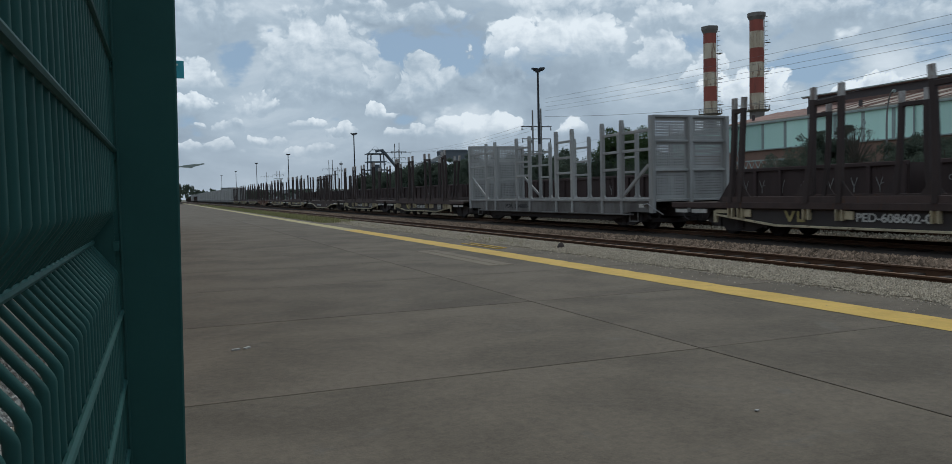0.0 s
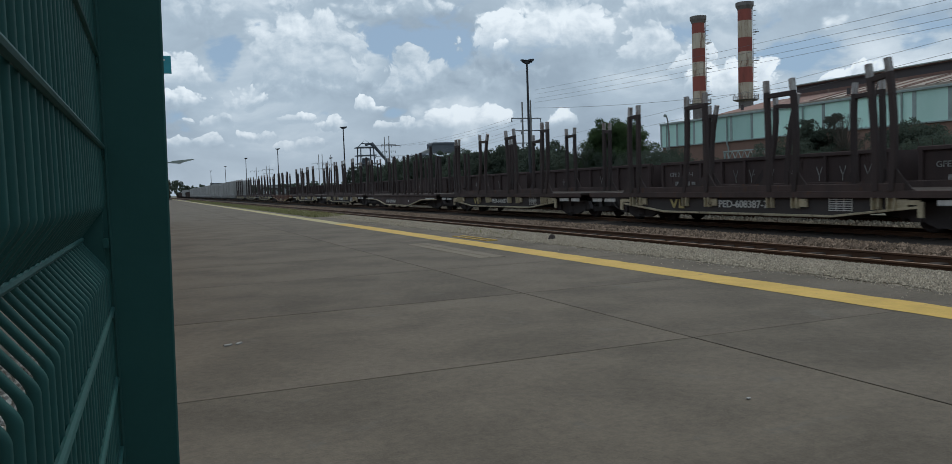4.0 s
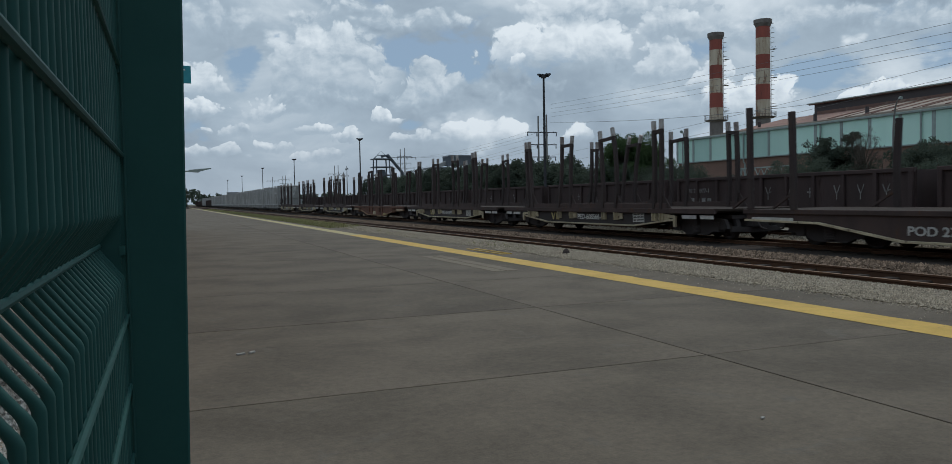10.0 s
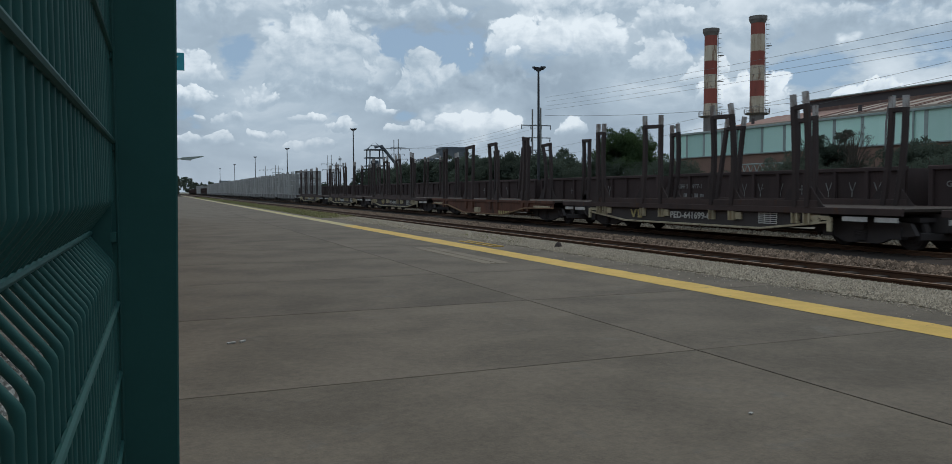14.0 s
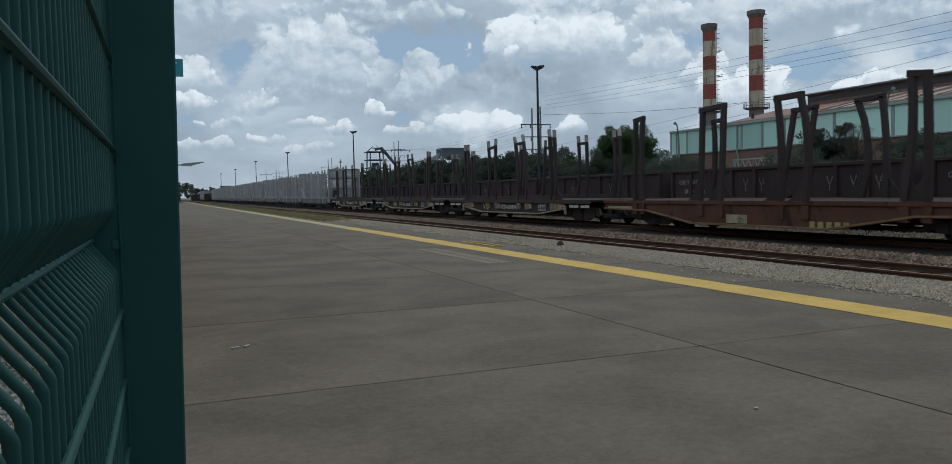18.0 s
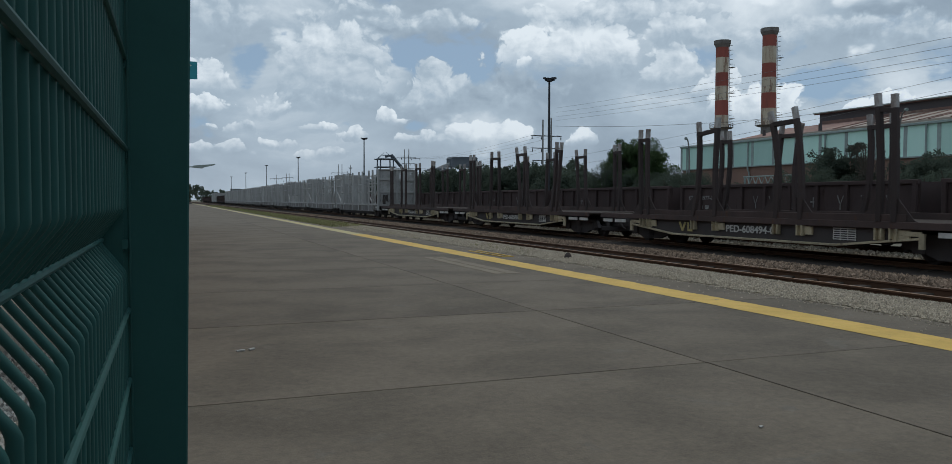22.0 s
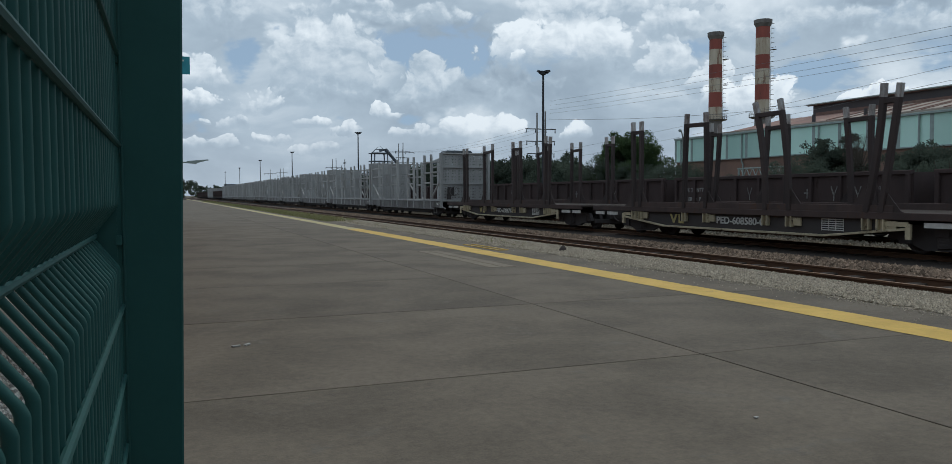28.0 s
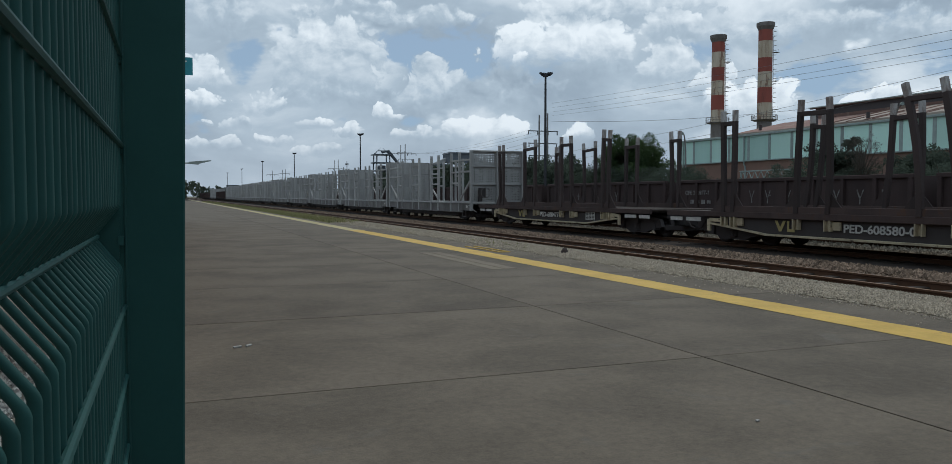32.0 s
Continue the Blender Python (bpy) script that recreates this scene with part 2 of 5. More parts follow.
CHIPS = surface("pale_stone_chips", (0.45, 0.385, 0.295), (0.25, 0.21, 0.16), 0.95, grain=30, stain=3.0, amount=0.6, bump=0.4, depth=0.01, vary=0.42, island=True, gloss=0.2)
ROCKS = surface("rusty_stone_chips", (0.27, 0.195, 0.14), (0.085, 0.062, 0.047), 0.95, grain=20, stain=3.0, amount=0.7, bump=0.4, depth=0.01, vary=0.5, island=True, gloss=0.2)
YARD = surface("white_yard_chips", (0.66, 0.63, 0.56), (0.22, 0.20, 0.175), 0.95, grain=30, stain=3.0, amount=0.7, bump=0.4, depth=0.01, vary=0.6, island=True, gloss=0.2)
GRAVEL = surface("pale_gravel", (0.36, 0.31, 0.245), (0.19, 0.16, 0.12), 0.95, grain=26, stain=0.8, amount=0.6, bump=1.0, depth=0.04, vary=0.1, gloss=0.2, mottle=1.2)
BALLAST = surface("rusty_ballast", (0.115, 0.088, 0.069), (0.062, 0.048, 0.04), 0.95, grain=18, stain=0.6, amount=0.7, bump=1.0, depth=0.05, gloss=0.2, mottle=1.2)
EARTH = surface("bare_earth", (0.15, 0.13, 0.10), (0.08, 0.085, 0.045), 0.95, grain=6, stain=0.05, amount=0.9, bump=0.5, depth=0.05)
DIRT = surface("joint_dirt", (0.016, 0.014, 0.012), (0.026, 0.022, 0.018), 0.95, gloss=0.1)
# the yellow again, with distance haze and grazing sheen mixed into its colour
PALE_YELLOW = surface("hazed_yellow_paint", (0.47, 0.39, 0.18), (0.33, 0.28, 0.15), 0.75, grain=40, stain=1.2, amount=0.7, rust=(0.17, 0.15, 0.11), rust_at=0.64)
GRASS = surface("grass_blades", (0.21, 0.215, 0.08), (0.29, 0.25, 0.12), 0.8, grain=9, stain=0.4, amount=0.8, bump=0)
RAIL = surface("rusty_rail", (0.12, 0.062, 0.036), (0.062, 0.036, 0.024), 0.7, metal=0.2, stain=1.0, gloss=0.25)
RAIL_TOP = surface("polished_rail_head", (0.24, 0.135, 0.072), (0.14, 0.078, 0.044), 0.5, metal=0.35, stain=0.7, gloss=0.4)
SLEEPER = surface("oily_sleeper", (0.058, 0.045, 0.037), (0.036, 0.029, 0.025), 0.9, gloss=0.2, mottle=1.0)
BROWN = surface("dusty_brown_steel", (0.082, 0.055, 0.049), (0.052, 0.039, 0.036), 0.72, stain=1.3, streak=4, amount=0.7, rust=(0.095, 0.05, 0.032), rust_at=0.62, gloss=0.22)
OXIDE = surface("red_oxide_steel", (0.155, 0.070, 0.044), (0.082, 0.045, 0.036), 0.75, stain=1.0, streak=3, amount=0.8, rust=(0.06, 0.035, 0.028), rust_at=0.6, gloss=0.22)
POST = surface("stanchion_steel", (0.060, 0.043, 0.040), (0.042, 0.033, 0.031), 0.65, stain=1.8, streak=6, amount=0.8, rust=(0.06, 0.034, 0.024), rust_at=0.66, gloss=0.2)
TIP = surface("bare_steel_tip", (0.42, 0.40, 0.38), (0.17, 0.12, 0.10), 0.55, metal=0.3, stain=6, streak=3, amount=0.9)
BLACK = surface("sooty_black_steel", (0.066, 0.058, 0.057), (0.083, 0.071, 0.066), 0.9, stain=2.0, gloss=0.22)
CREAM = surface("cream_paint", (0.52, 0.44, 0.29), (0.30, 0.245, 0.165), 0.7, stain=2.2, amount=0.7, rust=(0.10, 0.065, 0.045), rust_at=0.62)
WHITE = surface("white_paint", (0.62, 0.60, 0.56), (0.36, 0.34, 0.31), 0.7, stain=3.0, amount=0.6)
LETTER = surface("faded_white_lettering", (0.60, 0.59, 0.55), (0.40, 0.39, 0.36), 0.75, stain=4.0, amount=0.6)
TAN = surface("rusty_tan_edge", (0.30, 0.18, 0.09), (0.16, 0.085, 0.05), 0.8, stain=2.0, amount=0.8)
LOGO = surface("faded_yellow_lettering", (0.43, 0.35, 0.14), (0.24, 0.195, 0.09), 0.75, stain=4.0, amount=0.6)
CHALK = surface("chalky_paint", (0.30, 0.29, 0.27), (0.10, 0.09, 0.085), 0.85, stain=9.0, amount=0.9)
INK = surface("black_lettering", (0.03, 0.03, 0.032), None, 0.75)
GREY = surface("grey_wagon_paint", (0.355, 0.35, 0.335), (0.24, 0.235, 0.225), 0.6, grain=30, stain=1.0, streak=4, amount=0.8, rust=(0.13, 0.115, 0.10), rust_at=0.68)
GREY_DIM = surface("grey_sill_paint", (0.19, 0.18, 0.17), (0.095, 0.083, 0.075), 0.7, stain=1.1, streak=2, amount=0.9, rust=(0.10, 0.075, 0.06), rust_at=0.63)
GONDOLA = surface("dark_gondola_steel", (0.078, 0.054, 0.051), (0.057, 0.043, 0.041), 0.8, stain=1.2, streak=4, amount=0.7, rust=(0.04, 0.025, 0.02), rust_at=0.64, gloss=0.2)
GREEN = surface("green_coated_steel", (0.019, 0.079, 0.072), (0.015, 0.064, 0.059), 0.62, grain=90, stain=4, amount=0.5, bump=0.05, depth=0.001, gloss=0.2)
PANEL = surface("green_translucent_sheet", (0.54, 0.80, 0.70), (0.61, 0.85, 0.76), 0.5, grain=3, stain=0.25, streak=5, amount=0.8, bump=0.05)
PANEL_DIM = surface("weathered_green_sheet", (0.39, 0.60, 0.53), (0.45, 0.66, 0.59), 0.6, grain=3, stain=0.4, streak=5, amount=0.8, bump=0.05)
ROOF = surface("rusted_roof_sheet", (0.24, 0.13, 0.10), (0.16, 0.10, 0.088), 0.8, grain=1.5, stain=0.12, amount=0.9, rust=(0.30, 0.22, 0.17), rust_at=0.6)
ROOF_PALE = surface("pale_roof_sheet", (0.37, 0.315, 0.26), (0.27, 0.21, 0.17), 0.8, grain=1.5, stain=0.15, amount=0.9)
WALL = surface("brick_red_wall", (0.25, 0.145, 0.11), (0.17, 0.11, 0.09), 0.85, stain=0.3)
DARK = surface("dark_cladding", (0.060, 0.052, 0.054), (0.085, 0.066, 0.062), 0.7, stain=0.3)
GUTTER = surface("grey_gutter", (0.30, 0.36, 0.34), (0.20, 0.22, 0.21), 0.6)
CHIM_RED = surface("red_band", (0.31, 0.078, 0.056), (0.22, 0.065, 0.05), 0.75, stain=0.5, streak=5, amount=0.8, rust=(0.16, 0.055, 0.045), rust_at=0.64)
CHIM_WHITE = surface("white_band", (0.58, 0.50, 0.39), (0.40, 0.31, 0.22), 0.75, stain=0.5, streak=5, amount=0.8, rust=(0.27, 0.17, 0.12), rust_at=0.56)
CHIM_GREY = surface("bare_chimney", (0.21, 0.19, 0.175), (0.13, 0.11, 0.10), 0.8, stain=0.6, streak=4, amount=0.8)
MAST = surface("dark_mast", (0.022, 0.022, 0.026), (0.03, 0.03, 0.033), 0.6)
POLE = surface("pale_concrete_pole", (0.24, 0.23, 0.22), (0.15, 0.145, 0.14), 0.8)
WIRE = surface("grey_cable", (0.16, 0.165, 0.175), None, 0.6)
# lighter and bluer than the steel itself: distance haze put into the colour
FAR = surface("hazed_steelwork", (0.10, 0.115, 0.135), (0.15, 0.165, 0.185), 0.8, stain=0.1)
FAR_PALE = surface("distant_pale_cladding", (0.34, 0.35, 0.35), (0.24, 0.25, 0.26), 0.8, stain=0.1)
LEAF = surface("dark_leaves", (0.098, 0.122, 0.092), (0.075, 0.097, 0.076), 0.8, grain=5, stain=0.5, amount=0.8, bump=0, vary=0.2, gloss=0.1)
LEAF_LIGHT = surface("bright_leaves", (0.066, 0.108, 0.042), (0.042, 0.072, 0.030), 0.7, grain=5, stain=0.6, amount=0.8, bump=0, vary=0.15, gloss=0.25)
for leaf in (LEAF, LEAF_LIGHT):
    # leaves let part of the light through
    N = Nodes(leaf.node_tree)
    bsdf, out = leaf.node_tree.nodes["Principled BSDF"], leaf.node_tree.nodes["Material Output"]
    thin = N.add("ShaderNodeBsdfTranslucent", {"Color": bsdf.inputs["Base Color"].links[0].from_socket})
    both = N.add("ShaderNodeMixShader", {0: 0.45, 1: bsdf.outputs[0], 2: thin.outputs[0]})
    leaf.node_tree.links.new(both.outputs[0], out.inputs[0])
BARK = surface("bark", (0.08, 0.065, 0.05), None, 0.9)
TEAL = surface("teal_sign_face", (0.02, 0.26, 0.31), None, 0.5)
PAPER = surface("white_paper", (0.42, 0.41, 0.38), (0.2, 0.19, 0.17), 0.8)
STONE = surface("dark_stone", (0.06, 0.045, 0.04), None, 0.9)


# ---- small builders ----
def box(bm, c, s, rz=0.0):
    x, y, z = (v / 2 for v in s)
    ca, sa = math.cos(rz), math.sin(rz)
    v = [bm.verts.new((c[0] + ca * a * x - sa * b * y, c[1] + sa * a * x + ca * b * y, c[2] + d * z)) for a in (-1, 1) for b in (-1, 1) for d in (-1, 1)]
    for f in ((0, 1, 3, 2), (4, 6, 7, 5), (0, 4, 5, 1), (2, 3, 7, 6), (0, 2, 6, 4), (1, 5, 7, 3)):
        bm.faces.new([v[i] for i in f])


def axes_of(a, b, side):
    d = (Vector(b) - Vector(a)).normalized()
    u = Vector(side)
    u = (u - d * u.dot(d)).normalized()
    return u, d.cross(u)


def loft(bm, rings, caps=True):
    rows = [[bm.verts.new(p) for p in ring] for ring in rings]
    n = len(rows[0])
    for p, q in zip(rows, rows[1:]):
        for i in range(n):
            bm.faces.new((p[i], p[(i + 1) % n], q[(i + 1) % n], q[i]))
    if caps:
        bm.faces.new(rows[0][::-1])
        bm.faces.new(rows[-1])


def beam(bm, pts, w, h, side=(1, 0, 0), chamfer=0.12):
    """A bar with eased edges through the points; w along side, h across it."""
    k = min(w, h) * chamfer
    rings = []
    for i, p in enumerate(pts):
        a, b = pts[max(i - 1, 0)], pts[min(i + 1, len(pts) - 1)]
        u, v = axes_of(a, b, side)
        x, y = w / 2, h / 2
        sec = ((x, y - k), (x - k, y), (k - x, y), (-x, y - k), (-x, k - y), (k - x, -y), (x - k, -y), (x, k - y))
        rings.append([Vector(p) + u * s + v * t for s, t in sec])
    loft(bm, rings)


def tube(bm, pts, r0, r1=None, n=8):
    r1 = r0 if r1 is None else r1
    rings = []
    for i, p in enumerate(pts):
        a, b = pts[max(i - 1, 0)], pts[min(i + 1, len(pts) - 1)]
        d = Vector(b) - Vector(a)
        u, v = axes_of(a, b, (1, 0, 0) if abs(d.normalized().x) < 0.9 else (0, 1, 0))
        r = r0 + (r1 - r0) * i / max(len(pts) - 1, 1)
        rings.append([Vector(p) + (u * math.cos(t) + v * math.sin(t)) * r for t in (2 * math.pi * k / n for k in range(n))])
    loft(bm, rings)


def plate(bm, outline, axis, at, thick):
    """A flat plate: an outline of (u, v) drawn across axis x, y or z, from at to at + thick."""
    put = {"x": lambda u, v, w: (w, u, v), "y": lambda u, v, w: (u, w, v), "z": lambda u, v, w: (u, v, w)}[axis]
    loft(bm, [[put(u, v, w) for u, v in outline] for w in (at, at + thick)])


def mesh_of(name, bm, material):
    bmesh.ops.recalc_face_normals(bm, faces=bm.faces)
    me = bpy.data.meshes.new(name)
    bm.to_mesh(me)
    bm.free()
    me.materials.append(material)
    return me


def part(name, bm, material, parent, label=""):
    ob = new(name, bm if isinstance(bm, bpy.types.Mesh) else mesh_of(name, bm, material))
    ob.parent = parent
    if label:
        ob["label"] = label
    return ob


def made(*calls):
    bm = bmesh.new()
    for f, *a in calls:
        f(bm, *a)
    return bm


def thing(name, m, label, category, group="", kind=""):
    ob = new(name)
    ob.empty_display_size = 0.3
    ob.matrix_basis = m
    return tagged(ob, label, category, group, kind)


def solid(name, bm, material, label, category, group="", kind="", m=None):
    ob = new(name, mesh_of(name, bm, material))
    if m:
        ob.matrix_basis = m
    return tagged(ob, label, category, group, kind)


def text_mesh(words, size, material, width):
    cu = bpy.data.curves.new("lettering", "FONT")
    cu.body, cu.size, cu.extrude, cu.align_x = words, size, 0.002, "CENTER"
    cu.offset = size * 0.025
    tmp = bpy.data.objects.new("lettering", cu)
    scene.collection.objects.link(tmp)
    bpy.context.view_layer.update()
    me = bpy.data.meshes.new_from_object(tmp.evaluated_get(bpy.context.evaluated_depsgraph_get()))
    bpy.data.objects.remove(tmp)
    xs = [v.co.x for v in me.vertices]
    me.transform(Matrix.Diagonal((width / (max(xs) - min(xs)), 1, 1, 1)))
    me.materials.clear()
    me.materials.append(material)
    return me


def lettering(words, size, material, parent, x, y, z, wide, name="lettering"):
    """Writing on the side that faces the platform (towards -x)."""
    ob = part(name, text_mesh(words, size, material, wide), material, parent)
    ob.matrix_basis = pose(x, y, z, 90, 0, -90)
    return ob


# ---- ground, platform, tracks ----
RAIL_Z = 0.10
NEAR_TRACK, TRAIN_TRACK, FAR_TRACK = 11.08, 16.27, 20.55


def setting(name, bm, material, label, category):
    return solid(name, bm, material, label, category, kind="structure")


setting("ground", made((box, (0, 600, -0.45), (3000, 3400, 0.5))), EARTH, "bare earth and grass reaching the horizon", "ground")
setting("track_bed", made((plate, [(8.55, -0.3), (8.8, -0.12), (10.1, -0.12), (11.9, -0.12), (12.4, -0.01), (12.9, 0.025), (13.5, 0.01), (13.9, -0.08), (14.2, -0.13), (17.0, -0.13), (17.5, -0.02), (19.6, -0.02), (20.0, -0.1), (21.2, -0.1), (22.6, -0.05), (24.5, -0.3)], "y", -60, 620)), BALLAST, "rust-brown ballast bed under the tracks", "ballast")
# oily ballast between the rails of the near track
setting("oily_strip", made((box, (NEAR_TRACK, 120, -0.115), (1.6, 340, 0.02))), SLEEPER, "dark ballast strip for oil between rails and painted train shade", "ballast")
# widened dark strip: paints the train's shade over its oily ballast
setting("oily_strip", made((box, (15.75, 120, -0.075), (3.0, 340, 0.12))), SLEEPER, "dark ballast strip for oil between rails and painted train shade", "ballast")
setting("gravel_strip", made((plate, [(8.86, -0.2), (8.92, -0.02), (9.1, -0.005), (9.6, 0.015), (10.1, 0.04), (10.44, 0.03), (10.47, -0.2)], "y", -40, 130)), GRAVEL, "pale fine gravel between platform edge and track", "gravel")
setting("yard_gravel", made((box, (-15.3, 100, -0.1), (30, 240, 0.1))), GRAVEL, "pale gravel yard behind the fence", "gravel")

# unseen walls, added to hold back sky light from the floor near the fence
setting("wall_south", made((box, (-0.5, -9.0, 1.8), (15, 0.3, 4.0))), WALL, "unseen wall added behind the camera to block sky light", "wall")
setting("wall_north_west", made((box, (-0.62, 27.6, 2.1), (0.3, 41.6, 4.5))), WALL, "unseen wall added along the platform to darken its floor", "wall")
setting("wall_west", made((box, (-3.6, 0.4, 1.8), (0.3, 18.5, 4.0))), WALL, "unseen wall added behind the fence to block sky light", "wall")

PLATFORM_EDGE, JOINT_X = 8.90, 4.63
platform = setting("platform", made((plate, [(-0.28, -0.25), (-0.28, -0.07), (PLATFORM_EDGE - 0.02, -0.07), (PLATFORM_EDGE, -0.25)], "y", -14, 420)), DIRT, "grey worn concrete platform floor", "platform")


def line_of(name, x0, x1, y0, y1, z, material, label, wobble=0.0, seed=3):
    """A painted line, slightly uneven along its edges."""
    rng = random.Random(seed)
    bm = bmesh.new()
    n = int((y1 - y0) / 0.35)
    rows = []
    for i in range(n + 1):
        y = y0 + (y1 - y0) * i / n
        rows.append([bm.verts.new((x0 + rng.uniform(-wobble, wobble) * 0.3, y, z)), bm.verts.new((x1 + rng.uniform(-wobble, wobble), y, z))])
    for p, q in zip(rows, rows[1:]):
        bm.faces.new((p[0], p[1], q[1], q[0]))
    return setting(name, bm, material, label, "painted line")


line_of("safety_line", 7.28, 7.90, -10, 34, 0.005, YELLOW, "worn yellow safety line along the platform edge", 0.025)
# from here on the colour is paled to stand for haze and sheen
line_of("safety_line", 7.29, 7.88, 34, 330, 0.005, PALE_YELLOW, "far worn stretch of the yellow safety line, paled for haze and sheen", 0.03, 5)
for i, (x0, x1) in enumerate(((6.15, 6.42), (6.44, 6.72))):
    setting("repair_strip", made((box, ((x0 + x1) / 2, 17.4, 0.0), (x1 - x0, 5.0, 0.008))), SLAB_PATCH, "pale concrete repair strip set into the platform", "repair")
setting("drain_cover", made((box, (8.2, 20.6, 0.01), (0.07, 2.6, 0.02)), (box, (8.46, 20.6, 0.01), (0.06, 2.6, 0.02)), (box, (8.33, 19.3, 0.01), (0.3, 0.06, 0.02))), YELLOW, "low yellow rails at the platform edge", "plate")


def rail_profile(x):
    return [(x - 0.065, -0.10), (x - 0.065, -0.085), (x - 0.012, -0.06), (x - 0.012, 0.055), (x - 0.035, 0.068), (x - 0.035, 0.094), (x + 0.035, 0.094), (x + 0.035, 0.068), (x + 0.012, 0.055), (x + 0.012, -0.06), (x + 0.065, -0.085), (x + 0.065, -0.10)]


for centre, word in ((NEAR_TRACK, "rusty brown rail of the empty track beside the platform"), (TRAIN_TRACK, "dark rail under the passing freight train"), (FAR_TRACK, "dark rail under the parked gondola wagons")):
    for s in (-0.535, 0.535):
        rail = thing("rail", pose(centre + s, 0, 0), word, "rail", "rails", "structure")
        part("rail_web", made((plate, rail_profile(0), "y", -60, 640)), RAIL, rail)
        part("rail_head", made((box, (0, 260, 0.097), (0.062, 640, 0.006))), RAIL_TOP, rail, "polished running surface")


def stones(name, n, x0, x1, y0, y1, z, size, material, label, seed, power=1.0):
    """Loose stones joined in one mesh; more of them close by."""
    g = np.random.default_rng(seed)
    base = np.array([(1, 0, 0), (-1, 0, 0), (0, 1, 0), (0, -1, 0), (0, 0, 1), (0, 0, -1)], float)
    tri = np.array([(0, 2, 4), (2, 1, 4), (1, 3, 4), (3, 0, 4), (2, 0, 5), (1, 2, 5), (3, 1, 5), (0, 3, 5)])
    x, y = g.uniform(x0, x1, n), y0 + (y1 - y0) * g.uniform(0, 1, n) ** power
    # the near edge runs in and out along the strip
    x = x + (x1 - x) / (x1 - x0) * 0.055 * (np.sin(y * 1.7) + np.sin(y * 4.3 + 1.0) + 0.6 * np.sin(y * 11.0))
    c = np.stack([x, y, np.interp(x, *zip(*z)) if isinstance(z, tuple) else np.full(n, z)], 1)
    s = size * g.uniform(0.45, 1.25, (n, 1, 1)) * g.uniform(0.6, 1.2, (n, 1, 3))
    a = g.uniform(0, 6.28, n)
    rot = np.zeros((n, 3, 3))
    rot[:, 0, 0], rot[:, 0, 1], rot[:, 1, 0], rot[:, 1, 1], rot[:, 2, 2] = np.cos(a), -np.sin(a), np.sin(a), np.cos(a), 1
    tilt = g.uniform(-0.5, 0.5, (n, 1, 3))
    v = (base[None] + tilt * np.abs(base[None, :, ::-1])) * s
    v = np.einsum("nij,nkj->nki", rot, v) + c[:, None, :]
    f = tri[None] + 6 * np.arange(n)[:, None, None]
    me = bpy.data.meshes.new(name)
    me.from_pydata(v.reshape(-1, 3).tolist(), [], f.reshape(-1, 3).tolist())
    me.materials.append(material)
    return tagged(new(name, me), label, "ballast", kind="stuff")


stones("spilled_chips", 1800, 8.66, 8.93, 3, 40, 0.004, 0.013, CHIPS, "fine stone chips spilled over the platform edge", 21, 1.5)
BED = ((8.8, 0.0), (9.1, 0.004), (9.6, 0.012), (10.1, 0.034), (10.46, 0.022))
stones("gravel_stones", 88000, 8.94, 10.46, 2, 60, BED, 0.022, CHIPS, "pale crushed stones along the platform edge", 5, 1.7)
stones("ballast_stones", 34000, 12.2, 13.75, 4, 90, 0.01, 0.042, ROCKS, "rusty ballast stones between two tracks", 7, 1.7)
stones("ballast_shoulder", 11000, 12.5, 13.5, 4, 60, 0.04, 0.05, ROCKS, "heaped rusty ballast stones between two tracks", 9, 1.4)
stones("yard_stones", 15000, -3.2, -0.3, 0.2, 9, -0.045, 0.03, YARD, "white crushed stones behind the fence", 14)
stones("ballast_stones", 12000, 17.3, 19.8, 6, 90, 0.0, 0.05, CHIPS, "grey ballast stones beyond the train", 8, 1.5)
stones("weathered_chips", 300, 8.1, 8.9, 4, 40, 0.0, 0.014, CHIPS, "loose stone chips on the platform edge", 10, 1.3)


def grass_patch(name, n, x0, x1, y0, y1, h, label, seed):
    g = np.random.default_rng(seed)
    c = np.stack([g.uniform(x0, x1, n), g.uniform(y0, y1, n), np.full(n, -0.03)], 1)
    a = g.uniform(0, 6.28, n)
    w, t = g.uniform(0.02, 0.06, n), g.uniform(0.5, 1.3, n) * h
    d = np.stack([np.cos(a), np.sin(a), 0 * a], 1)
    lean = np.stack([g.normal(0, 0.4, n) * h, g.normal(0, 0.4, n) * h, t], 1)
    v = np.stack([c - d * w[:, None], c + d * w[:, None], c + lean], 1)
    me = bpy.data.meshes.new(name)
    me.from_pydata(v.reshape(-1, 3).tolist(), [], np.arange(3 * n).reshape(-1, 3).tolist())
    me.materials.append(GRASS)
    return tagged(new(name, me), label, "grass", kind="stuff")


grass_patch("grass", 26000, 8.3, 10.3, 44, 215, 0.15, "yellow-green grass beside the far platform edge", 4)
grass_patch("weeds", 170, 9.3, 10.1, 20.5, 25, 0.09, "thin weeds in the gravel", 12)
grass_patch("weeds", 260, 9.0, 10.1, 30, 46, 0.08, "thin weeds in the gravel", 13)
solid("rock", made((tube, [(9.62, 18.35, -0.02), (9.63, 18.36, 0.08), (9.64, 18.37, 0.13)], 0.12, 0.05, 7)), STONE, "dark lump of stone lying on the gravel", "stone")
